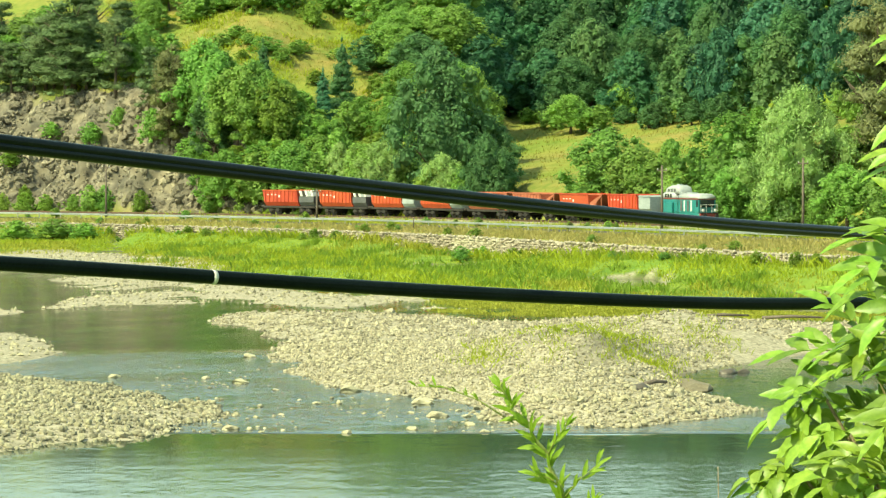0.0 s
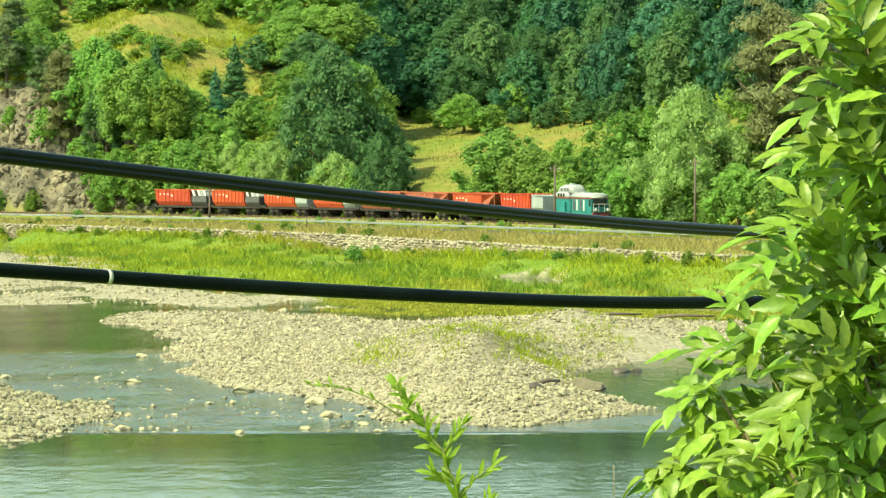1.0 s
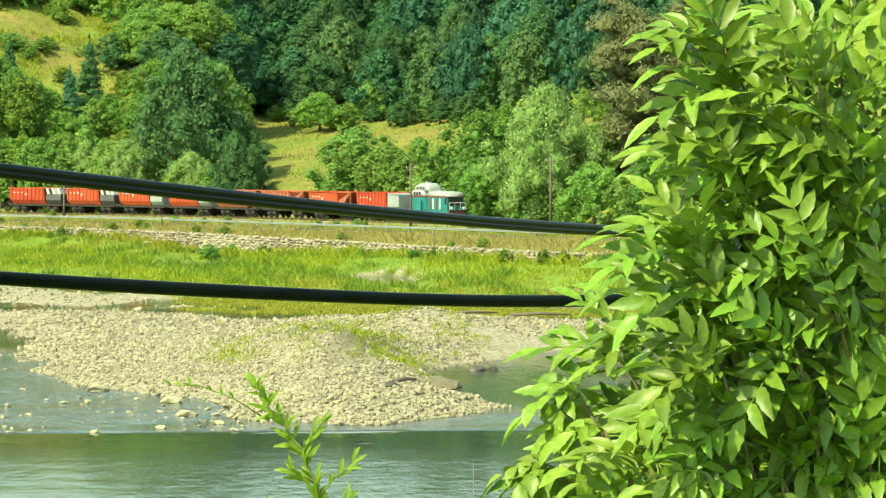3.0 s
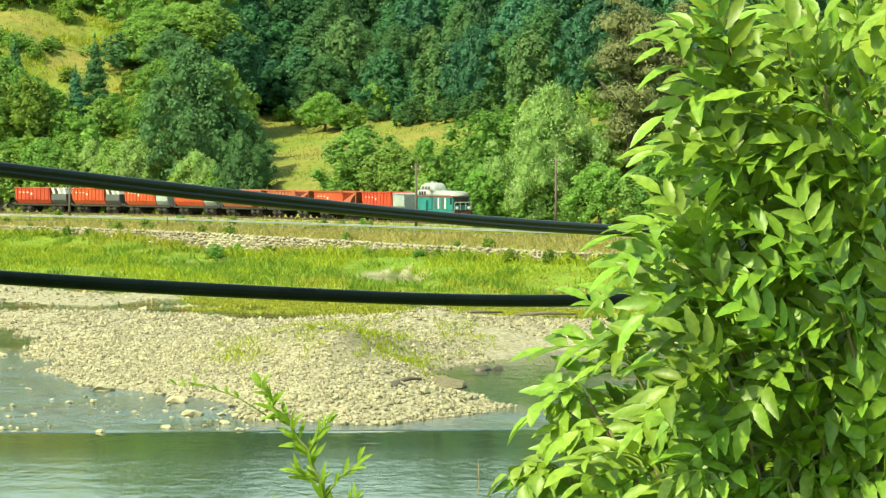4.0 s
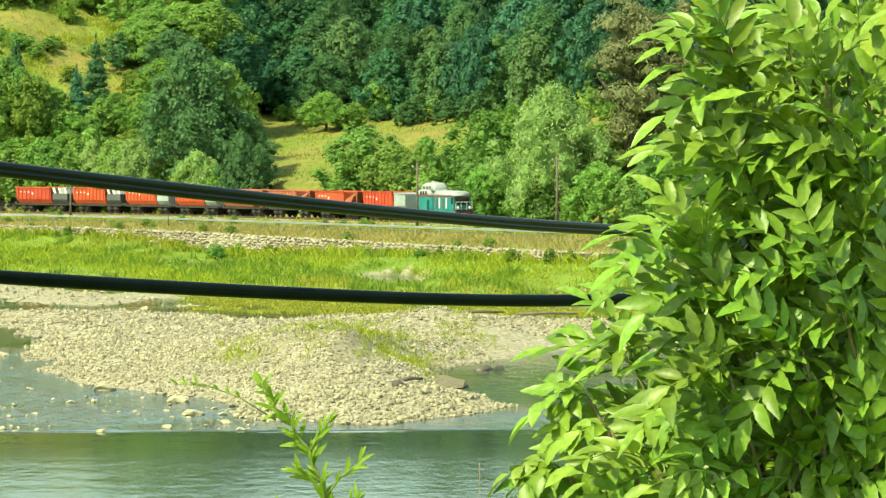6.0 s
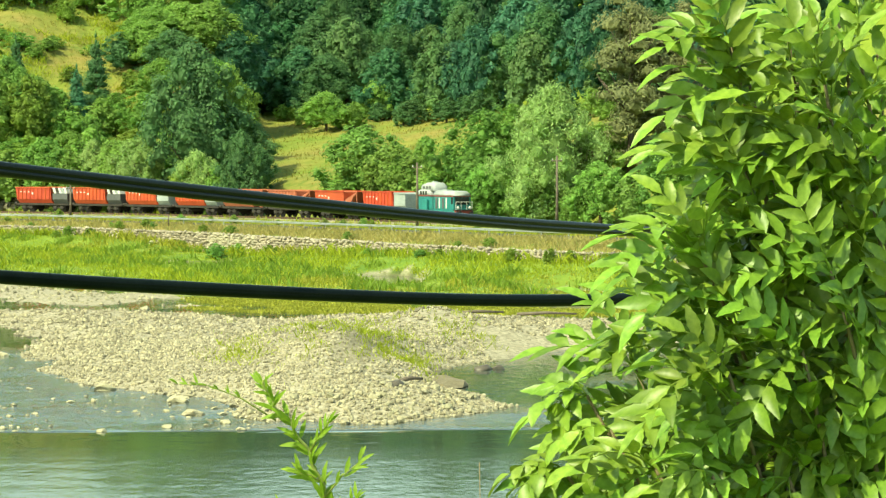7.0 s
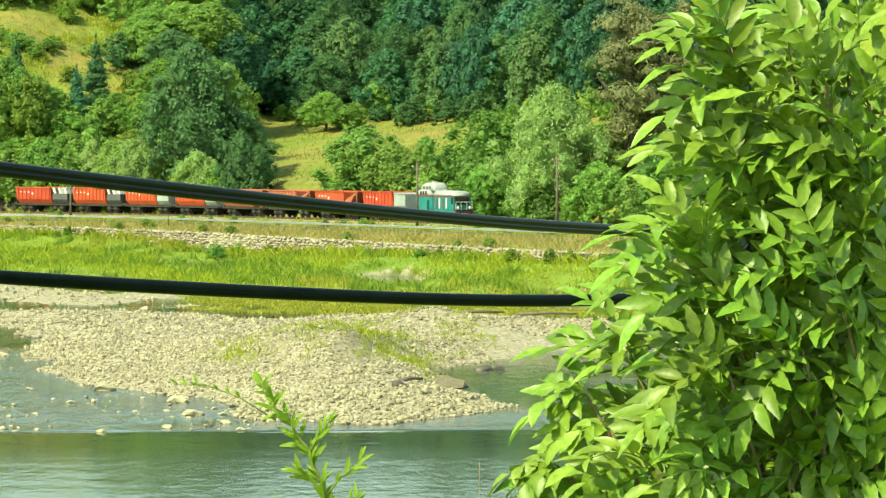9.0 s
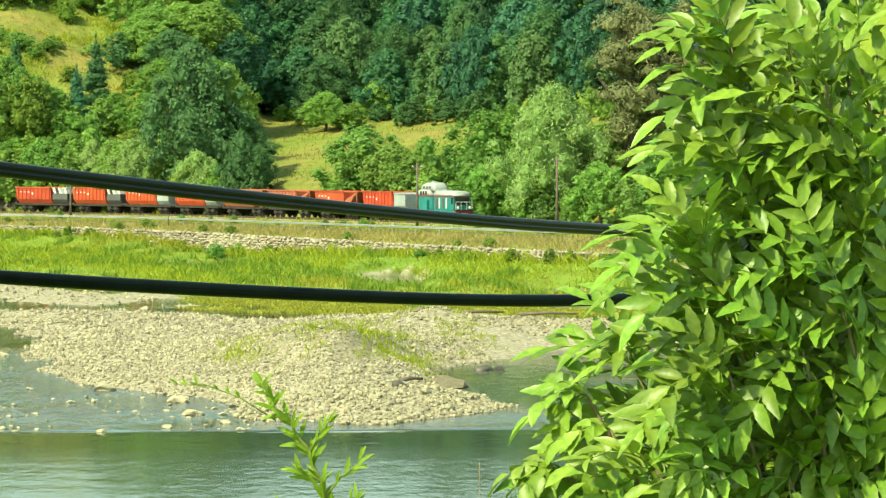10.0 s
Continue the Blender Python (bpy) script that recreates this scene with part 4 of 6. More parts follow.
def build_wall():
    rng = np.random.default_rng(21)
    singles = []
    px, py, h = run_of(WALL_Y, -60, 60, 0.36)
    cs = []
    for row in range(10):
        z = 0.22 + row * 0.235
        ox, oy = side(px, py, h, -0.15 + 0.03 * row)
        keep = rng.uniform(size=len(px)) < (0.98 if row < 8 else 0.75)
        c = np.stack([ox, oy, np.full(len(px), z)], 1) + rng.normal(size=(len(px), 3)) * [0.05, 0.04, 0.04]
        mid = keep & (px > 1.0) & (px < 5.4)
        for p in c[mid]:
            singles.append(p)
        cs.append(c[keep & ~mid])
    c = np.concatenate(cs)
    v, f = joined_stones(rng, c, rng.uniform(0.32, 0.50, len(c)), flat=0.75)
    n = len(px)
    lo, hi = np.stack([*side(px, py, h, -0.05), np.full(n, -0.3)], 1), np.stack([*side(px, py, h, 0.2), np.full(n, 2.3)], 1)
    back = np.stack([*side(px, py, h, 2.6), np.full(n, 2.40)], 1)
    b = len(v)
    core = np.concatenate([lo, hi, back])
    quads = [(b + k * n + i, b + k * n + i + 1, b + (k + 1) * n + i + 1, b + (k + 1) * n + i) for k in (0, 1) for i in range(n - 1)]
    v, f = np.concatenate([v, core]), f.tolist() + quads
    wall = tagged(new("wall_river", mesh_of("wall_river", v, f, M_WALLSTONE)), "rough pale rubble stone wall along the river", "wall", kind="structure")
    shapes = [mesh_of("stone", *joined_stones(rng, np.zeros((1, 3)), np.ones(1), flat=0.8), M_WALLSTONE) for _ in range(8)]
    for p in singles[:300]:
        child("stone", shapes[rng.integers(8)], wall, m=Matrix.Translation(p) @ Matrix.Rotation(rng.uniform(0, 6.28), 4, "Z") @ Matrix.Scale(rng.uniform(0.32, 0.48), 4))


build_wall()


def ribbon(name, line, x0, x1, d0, d1, z, material):
    px, py, h = run_of(line, x0, x1, 2.0)
    a, b = np.stack([*side(px, py, h, d0), np.full(len(px), z)], 1), np.stack([*side(px, py, h, d1), np.full(len(px), z)], 1)
    n = len(px)
    v = np.concatenate([a, b])
    return mesh_of(name, v, [(i, i + 1, n + i + 1, n + i) for i in range(n - 1)], material)


tagged(new("road", ribbon("road", ROAD_Y, -200, 120, 0.8, 6.6, 2.76, M_ASPHALT)), "grey asphalt road behind the guard rail", "road", kind="structure")


def build_guard_rail():
    px, py, h = run_of(ROAD_Y, -66, 55, 4.0)
    root = thing("guard_rail", Matrix.Identity(4), "long galvanised steel guard rail beside the road", "guard rail")
    bm = box(-0.05, 0.05, -0.04, 0.04, -0.1, 0.72)
    post = bpy.data.meshes.new("post")
    bm.to_mesh(post)
    bm.free()
    post.materials.append(M_STEEL)
    for x, y, a in zip(px, py, h):
        child("post", post, root, m=Matrix.Translation((x, y + 0.08, 2.74)) @ Matrix.Rotation(a, 4, "Z"))
    # W-shaped beam
    prof = [(0.0, 0.48), (-0.06, 0.51), (-0.06, 0.55), (0.0, 0.585), (-0.06, 0.62), (-0.06, 0.66), (0.0, 0.69), (0.015, 0.69), (0.015, 0.48)]
    v, f = [], []
    k = len(prof)
    for i, (x, y, a) in enumerate(zip(px, py, h)):
        for d, z in prof:
            v.append((x - math.sin(a) * d, y + math.cos(a) * d, 2.76 + z))
        if i:
            b, c = (i - 1) * k, i * k
            f += [(b + j, b + (j + 1) % k, c + (j + 1) % k, c + j) for j in range(k)]
    child("beam", mesh_of("beam", v, f, M_STEEL), root)


build_guard_rail()
RAIL_TOP = 3.46


def build_track():
    root = thing("railway_track", Matrix.Identity(4), "single railway track on stone ballast", "track", kind="structure")
    px, py, h = run_of(RAIL_Y, -150, 90, 1.2)
    for d in (-0.75, 0.75):
        x, y = side(px, py, h, d)
        v, f = [], []
        for i in range(len(px)):
            a = h[i]
            for q, z in ((-0.035, 0.0), (0.035, 0.0), (0.035, -0.16), (-0.035, -0.16)):
                v.append((x[i] - math.sin(a) * q, y[i] + math.cos(a) * q, RAIL_TOP + z))
            if i:
                b, c = (i - 1) * 4, i * 4
                f += [(b + j, b + (j + 1) % 4, c + (j + 1) % 4, c + j) for j in range(4)]
        child("rail", mesh_of("rail", v, f, M_RAIL), root)
    bm = bmesh.new()
    for x, y, a in zip(*run_of(RAIL_Y, -70, 60, 0.65)):
        vs = add_box(bm, -0.12, 0.12, -1.25, 1.25, RAIL_TOP - 0.32, RAIL_TOP - 0.17)
        bmesh.ops.transform(bm, matrix=Matrix.Translation((x, y, 0)) @ Matrix.Rotation(a, 4, "Z"), verts=vs)
    tagged(part("sleepers", bm, M_WOOD_OLD, root), kind="stuff")


build_track()


# ---- train ----
TX = np.linspace(-80, 70, 3000)
TY = RAIL_Y(TX)
TS = np.concatenate([[0], np.cumsum(np.hypot(np.diff(TX), np.diff(TY)))])


def on_track(s):
    """Pose on the rails s metres along, heading forwards."""
    x, y = np.interp(s, TS, TX), np.interp(s, TS, TY)
    x2, y2 = np.interp(s + 0.5, TS, TX), np.interp(s + 0.5, TS, TY)
    return Matrix.Translation((x, y, RAIL_TOP)) @ Matrix.Rotation(math.atan2(y2 - y, x2 - x), 4, "Z")


def prism(sections):
    """A closed body through cross-sections, each a list of points in order."""
    bm = bmesh.new()
    rows = [[bm.verts.new(p) for p in sec] for sec in sections]
    for a, b in zip(rows, rows[1:]):
        for i in range(len(a)):
            bm.faces.new((a[i], a[(i + 1) % len(a)], b[(i + 1) % len(a)], b[i]))
    bm.faces.new(rows[0][::-1])
    bm.faces.new(rows[-1])
    bmesh.ops.recalc_face_normals(bm, faces=bm.faces)
    return bm


def wheel_mesh():
    bm = bmesh.new()
    add_cyl(bm, (0, -0.06, 0), (0, 0.06, 0), 0.46, n=20)
    add_cyl(bm, (0, -0.10, 0), (0, -0.05, 0), 0.36, n=16)
    add_cyl(bm, (0, -0.16, 0), (0, 0.0, 0), 0.12, n=10)
    me = bpy.data.meshes.new("wheel")
    bm.to_mesh(me)
    bm.free()
    me.materials.append(M_BLACK)
    return me


WHEEL = wheel_mesh()


def add_wheels(root, xs, low=1.0):
    for x in xs:
        for sgn in (-1, 1):
            child("wheel", WHEEL, root, m=Matrix.Translation((x, sgn * 0.78, 0.46)) @ Matrix.Rotation(0 if sgn < 0 else math.pi, 4, "Z") @ Matrix.Diagonal((1, 1, low, 1)))


def hopper_wagon(s, end, paint, label, ribs=True):
    """Hopper wagon, 8.8 m over couplings, its discharge end forward. end: grey, gap or flaps."""
    root = thing("hopper_wagon", on_track(s), label, "wagon", "wagons of the train")
    bm = box(-4.05, 4.05, -1.15, 1.15, 0.78, 1.02, 0.03)
    for x in (-2.9, -1.9, 1.9, 2.9):
        add_box(bm, x - 0.28, x + 0.28, -1.12, 1.12, 0.34, 0.72, 0.05)
    add_box(bm, -3.3, -1.5, -1.05, 1.05, 0.5, 0.62)
    add_box(bm, 1.5, 3.3, -1.05, 1.05, 0.5, 0.62)
    for x in (-4.4, 4.4):
        add_box(bm, min(x, x * 0.9), max(x, x * 0.9), -0.12, 0.12, 0.85, 1.08)
        for y in (-0.87, 0.87):
            add_cyl(bm, (x * 0.92, y, 0.98), (x, y, 0.98), 0.18, n=12)
    part("underframe", bm, M_BLACK, root, "sooty black underframe with bogies")
    add_wheels(root, (-2.9, -1.9, 1.9, 2.9))
    w, t = 1.38, 2.86

    def sec(x, lo, hi, wl, wt):
        return [(x, -wl, lo), (x, -wt, lo + 0.45), (x, -wt, hi), (x, wt, hi), (x, wt, lo + 0.45), (x, wl, lo)]

    secs = [[(-3.55, -1.1, 1.05), (-3.72, -w, 1.5), (-3.95, -w, t), (-3.95, w, t), (-3.72, w, 1.5), (-3.55, 1.1, 1.05)],
            [(1.65, -1.1, 1.05), (1.6, -w, 1.5), (1.45, -w, t), (1.45, w, t), (1.6, w, 1.5), (1.65, 1.1, 1.05)]]
    body = part("hopper_body", prism(secs), paint, root, "ribbed steel hopper body")
    if ribs:
        rib_bm = prism([[(-0.045, 0, 0), (-0.045, -0.07, 0.05), (-0.045, -0.07, 1.32), (-0.045, 0, 1.34)], [(0.045, 0, 0), (0.045, -0.07, 0.05), (0.045, -0.07, 1.32), (0.045, 0, 1.34)]])
        rib = bpy.data.meshes.new("rib")
        rib_bm.to_mesh(rib)
        rib_bm.free()
        rib.materials.append(paint)
        for k in range(9):
            for sgn in (1, -1):
                m = Matrix.Translation((-3.5 + k * 0.6, -sgn * w, 1.5)) @ Matrix.Rotation(0 if sgn > 0 else math.pi, 4, "Z")
                child("rib", rib, body, m=m)
    bm = bmesh.new()
    add_box(bm, -3.98, 1.5, -w - 0.07, -w + 0.05, t - 0.05, t + 0.07)
    add_box(bm, -3.98, 1.5, w - 0.05, w + 0.07, t - 0.05, t + 0.07)
    add_box(bm, -4.0, -3.9, -w, w, t - 0.05, t + 0.07)
    part("top_rim", bm, paint, body)
    # illegible painted markings
    for k, (x0, x1, z0, z1) in enumerate(((-3.2, -3.0, 2.3, 2.42), (-2.62, -2.42, 2.3, 2.42), (-2.0, -1.8, 2.3, 2.42), (-1.4, -1.2, 2.05, 2.3))):
        part("marking", box(x0 - 0.02, x1 + 0.02, -w - 0.012, -w + 0.002, z0, z1), M_WHITE, body, "small white painted mark")
    if end == "grey":
        g = part("end_section", prism([sec(1.75, 1.05, t - 0.02, 1.0, w - 0.04), sec(3.7, 1.05, t - 0.16, 0.9, w - 0.10)]), M_GREY, root, "plain grey end hopper")
        bm = bmesh.new()
        add_box(bm, 1.72, 3.75, -w + 0.0, -w + 0.06, t - 0.16, t - 0.06)
        part("edge_bar", bm, M_GREY, g)
    elif end == "flaps":
        g = part("end_section", prism([sec(1.75, 1.05, 2.2, 1.0, w - 0.05), sec(4.0, 1.05, 2.2, 1.0, w - 0.05)]), M_DARKGREY, root, "dark grey end hopper")
        for k, m_ in enumerate((M_WHITE, M_BLACK, M_WHITE, M_GREY, M_WHITE)):
            x = 1.75 + k * 0.42
            bm = prism([[(x, -w + 0.02, 2.86), (x + 0.34, -w + 0.02, 2.86), (x + 0.60, -w + 0.02, 2.2), (x + 0.26, -w + 0.02, 2.2)], [(x, w - 0.02, 2.86), (x + 0.34, w - 0.02, 2.86), (x + 0.60, w - 0.02, 2.2), (x + 0.26, w - 0.02, 2.2)]])
            part("flap", bm, m_, g, "slanting loading flap")
    else:
        bm = prism([[(1.7, -w + 0.05, 1.1), (1.7, -w + 0.05, 2.0), (3.9, -w + 0.05, 2.86), (4.0, -w + 0.05, 2.86), (1.95, -w + 0.05, 1.1)], [(1.7, w - 0.05, 1.1), (1.7, w - 0.05, 2.0), (3.9, w - 0.05, 2.86), (4.0, w - 0.05, 2.86), (1.95, w - 0.05, 1.1)]])
        g = part("end_section", bm, M_RUST, root, "open sloping end chute")
        for y in (-w + 0.04, w - 0.04):
            bm = bmesh.new()
            add_box(bm, 1.5, 4.02, y - 0.04, y + 0.04, t - 0.06, t + 0.05)
            add_cyl(bm, (3.9, y, 1.0), (3.9, y, t), 0.05, n=6)
            add_cyl(bm, (2.2, y, 1.0), (3.4, y, 2.5), 0.05, n=6)
            add_cyl(bm, (3.7, y, 1.0), (2.6, y, 1.7), 0.05, n=6)
            part("brace", bm, M_RUST, g)
    return root


M_DARKGREY = mat("dark_grey_paint", (0.05, 0.055, 0.06), (0.11, 0.115, 0.12), scale=1.0, rough=0.7)


def locomotive(s):
    root = thing("diesel_locomotive", on_track(s) @ Matrix.Diagonal((0.76, 0.74, 0.89, 1)), "teal and white diesel locomotive with maroon buffer beam", "locomotive")
    bm = box(-5.0, 5.0, -1.35, 1.35, 0.85, 1.2, 0.04)
    for x in (-3.2, 3.2):
        add_box(bm, x - 1.5, x + 1.5, -1.1, 1.1, 0.35, 0.8, 0.06)
    part("frame", bm, M_BLACK, root, "black frame with bogies")
    add_wheels(root, (-4.1, -2.3, 2.3, 4.1), 0.85)
    part("skirt", box(-4.9, 4.9, -1.38, 1.38, 1.0, 1.32, 0.03), M_TEAL, root)

    def arch(x, wd, lo, hi, r=0.35):
        return [(x, -wd, lo), (x, -wd, hi - r), (x, -wd * 0.86, hi - r * 0.35), (x, -wd * 0.55, hi), (x, wd * 0.55, hi), (x, wd * 0.86, hi - r * 0.35), (x, wd, hi - r), (x, wd, lo)]

    # front body with windscreen
    body = part("body", box(-4.3, 4.55, -1.4, 1.4, 1.32, 2.82, 0.05), M_TEAL, root)
    for x, w in ((-3.6, 0.5), (-2.2, 0.5), (-0.9, 0.9), (3.2, 0.4)):
        part("side_door", box(x, x + w, -1.45, -1.39, 1.45, 2.65, 0.02), M_TEAL, body)
    part("side_cabinet", box(-2.9, -1.2, -1.75, -1.4, 1.3, 2.45, 0.05), M_TEAL, body)
    # flat dark panels painted for the shade inside the doorways
    for x in (0.35, 1.9):
        part("doorway_panel", box(x, x + 0.5, -1.44, -1.39, 1.5, 2.7, 0.02), M_DARKGREY, body, "dark panel standing for a shaded doorway")
    for x in (1.15, 2.75):
        part("pale_panel", box(x, x + 0.28, -1.43, -1.39, 1.5, 2.7, 0.02), M_WHITE, body)
    part("stripe", box(-4.32, 4.57, -1.42, 1.42, 2.82, 2.94), M_MAROON, root, "thin red stripe")
    part("front_roof", prism([arch(-0.2, 1.4, 2.94, 3.5), arch(4.2, 1.4, 2.94, 3.46), arch(4.62, 1.36, 2.9, 3.32)]), M_ROOF, root, "rounded white roof", True)
    part("windscreen", box(4.53, 4.6, -1.12, 1.12, 1.95, 2.78, 0.02), M_GLASS, body, "dark windscreen")
    part("side_window", box(3.55 + 0.5, 4.45, -1.44, -1.38, 2.0, 2.75, 0.02), M_GLASS, body, "dark side window")
    # raised cab: windows below, stepped and rounded roof above
    cab = part("cab", prism([arch(-4.15, 1.34, 2.94, 3.45, 0.2), arch(-3.75, 1.36, 2.94, 3.62, 0.22), arch(-1.35, 1.36, 2.94, 3.62, 0.22), arch(-0.95, 1.30, 2.94, 3.3, 0.2)]), M_ROOF, root, "raised white cab", True)
    part("cab_roof", prism([arch(-3.7, 1.0, 3.4, 3.78, 0.2), arch(-3.35, 1.12, 3.4, 4.2, 0.3), arch(-2.6, 1.14, 3.4, 4.36, 0.32), arch(-1.0, 1.14, 3.4, 4.38, 0.32), arch(-0.5, 1.08, 3.4, 4.2, 0.32), arch(-0.32, 1.0, 3.4, 3.7, 0.2)]), M_ROOF, cab, "stepped rounded white roof", True)
    for x in (-3.35, -2.75, -2.15):
        part("cab_window", box(x, x + 0.42, -1.40, -1.34, 3.0, 3.42, 0.02), M_GLASS, cab, "dark cab window")
    for x in (-3.0, -2.3, -1.6):
        part("roof_grille", box(x, x + 0.5, -1.16, -1.08, 3.66, 3.98, 0.02), M_DARKGREY, cab, "dark roof grille")
    part("exhaust", box(-2.2, -1.5, -0.3, 0.3, 4.34, 4.5, 0.05), M_GREY, cab)
    part("roof_vent", box(0.6, 1.8, -0.5, 0.5, 3.46, 3.58, 0.04), M_GREY, root)
    part("buffer_beam", box(4.75, 5.05, -1.4, 1.4, 0.75, 1.3, 0.03), M_MAROON, root, "maroon buffer beam")
    part("front_platform", box(4.5, 5.1, -1.38, 1.38, 1.3, 1.38), M_BLACK, root)
    bm = bmesh.new()
    for y in (-1.3, -0.45, 0.45, 1.3):
        add_cyl(bm, (5.0, y, 1.38), (5.0, y, 2.25), 0.03, n=6)
    add_cyl(bm, (5.0, -1.3, 2.25), (5.0, 1.3, 2.25), 0.03, n=6)
    part("handrail", bm, M_WHITE, root)
    for y in (-0.95, 0.95):
        bm = bmesh.new()
        add_cyl(bm, (4.9, y, 1.62), (5.12, y, 1.62), 0.17, n=14)
        part("headlight", bm, M_WHITE, root, "round white headlight", True)
        bm = bmesh.new()
        add_cyl(bm, (5.05, y, 1.02), (5.45, y, 1.02), 0.12, n=12)
        add_cyl(bm, (5.45, y, 1.02), (5.52, y, 1.02), 0.24, n=16)
        part("buffer", bm, M_BLACK, root)
    return root


FRONT = float(np.interp(26.3, TX, TS))
locomotive(FRONT - 4.2)
first = FRONT - 8.4 - 4.4
WAGONS = [
    ("grey", M_RED, "red ribbed hopper wagon with a grey end", True),
    ("gap", M_RED, "red hopper wagon with an open end chute", False),
    ("gap", M_RUST, "faded rusty hopper wagon with an open chute", True),
    ("gap", M_RUST, "faded rusty hopper wagon with an open chute", True),
    ("grey", M_RED, "red ribbed hopper wagon with a grey end", True),
    ("grey", M_RED, "red ribbed hopper wagon with a grey end", True),
    ("flaps", M_RED, "red hopper wagon with white slanting flaps", True),
    ("flaps", M_RED, "red hopper wagon with white slanting flaps", True),
]
for k, (end, paint, label, ribs) in enumerate(WAGONS):
    hopper_wagon(first - k * 9.0, end, paint, label, ribs)


# ---- telegraph poles beside the track ----
def telegraph_pole(x, y, height):
    z = ground_z(x, y)
    root = thing("telegraph_pole", Matrix.Translation((x, y, z - 0.1)), "thin dark wooden telegraph pole by the railway", "pole", "telegraph poles")
    v, f = tube([(0, 0, 0), (0.02, 0, height * 0.5), (0.0, 0, height)], [0.15, 0.12, 0.09], 8)
    child("shaft", mesh_of("shaft", v, f, M_WOOD_OLD, True), root)
    part("crossarm", box(-0.5, 0.5, -0.05, 0.05, height - 0.55, height - 0.43, 0.01), M_WOOD_OLD, root)
    bm = bmesh.new()
    for x_ in (-0.42, 0.42):
        add_cyl(bm, (x_, 0, height - 0.43), (x_, 0, height - 0.26), 0.04, n=8)
    part("insulators", bm, M_WHITE, root)


telegraph_pole(-41.7, 366.8, 6.7)
telegraph_pole(-14.7, 345.2, 3.9)
telegraph_pole(21.6, 292.5, 6.5)
telegraph_pole(33.0, 271.8, 7.2)


def marker_post(x, y):
    root = thing("marker_post", Matrix.Translation((x, y, ground_z(x, y) - 0.1)), "thin weathered wooden post on the grassy verge", "post")
    v, f = tube([(0, 0, 0), (0.01, 0, 0.7), (0.0, 0, 1.35)], [0.08, 0.07, 0.06], 7)
    child("shaft", mesh_of("shaft", v, f, M_WOOD_OLD, True), root)


marker_post(-3.1, 311.0)


# ---- river stones ----
def scatter(rng, count, x0, x1, y0, y1):
    """Random plan points on dry gravel."""
    x, y = rng.uniform(x0, x1, count), rng.uniform(y0, y1, count)
    z, gravel, grass, _, _ = plan(x, y)
    k = (gravel > 0.5) & (grass < 0.5) & (z > -0.05) & (rng.uniform(size=count) < gravel ** 1.5)
    return x[k], y[k], z[k]


def build_pebbles():
    rng = np.random.default_rng(31)
    for x0, x1, y0, y1, count, lo, hi, label in (
            (-9, 14, 104, 150, 36000, 0.05, 0.20, "pale river pebbles and cobbles on the gravel bar"),
            (-22, -7, 94, 135, 15000, 0.06, 0.27, "pale river pebbles and cobbles in the shallows"),
            (-16, 40, 150, 190, 17000, 0.09, 0.27, "pale river pebbles further up the bar"),
            (-40, 5, 138, 315, 9000, 0.14, 0.32, "scattered pale pebbles on the flat bars")):
        x, y, z = scatter(rng, count, x0, x1, y0, y1)
        size = lo + (hi - lo) * rng.uniform(size=len(x)) ** 3.0
        v, f = joined_stones(rng, np.stack([x, y, z + size * 0.15], 1), size, flat=0.95, coarse=y0 > 136)
        tagged(new("pebbles", mesh_of("pebbles", v, f, M_STONE)), label, "pebbles", kind="stuff")


build_pebbles()


def build_shallows():
    """Small stones that just break the surface of the riffle."""
    rng = np.random.default_rng(33)
    x, y = rng.uniform(-13, 3.5, 380), 104.6 + 34 * rng.uniform(size=380) ** 1.4
    z = plan(x, y)[0]
    k = (z < 0.0) & (wob(x, y * 0.3, 1.6, 4) > -0.1)
    x, y = x[k], y[k]
    size = 0.10 + 0.18 * rng.uniform(size=len(x)) ** 3
    v, f = joined_stones(rng, np.stack([x, y, size * rng.uniform(-0.12, 0.12, len(x))], 1), size, flat=0.7)
    tagged(new("pebbles", mesh_of("pebbles", v, f, M_STONE)), "small pale stones breaking the surface of the riffle", "pebbles", kind="stuff")


build_shallows()


def stone_mesh(seed):
    rng = np.random.default_rng(seed)
    v = ICO2_V * (1 + 0.10 * rng.normal(size=(len(ICO2_V), 1)))
    v = v + 0.2 * np.sin(v[:, [1, 2, 0]] * 3 + seed)
    return mesh_of("rock", v * [0.5, 0.4, 0.26], ICO2_F, M_STONE)


ROCKS = [stone_mesh(s) for s in range(6)]
ROCKS_DARK = [mesh_of("rock", [v.co[:] for v in me.vertices], [tuple(p.vertices) for p in me.polygons], M_ROCK_DARK, True) for me in ROCKS[:2]]
rock_rng = random.Random(12)


def rock(x, y, width, dark=False, label="pale rounded rock standing in shallow water"):
    z = max(0.0, ground_z(x, y))
    me = rock_rng.choice(ROCKS_DARK if dark else ROCKS)
    ob = new("rock", me)
    ob.matrix_basis = Matrix.Translation((x, y, z + width * 0.03)) @ Matrix.Rotation(rock_rng.uniform(-0.5, 0.5), 4, "Z") @ Matrix.Diagonal((width, width, width * rock_rng.uniform(0.8, 1.1), 1))
    tagged(ob, label, "rock", "rocks in the river")


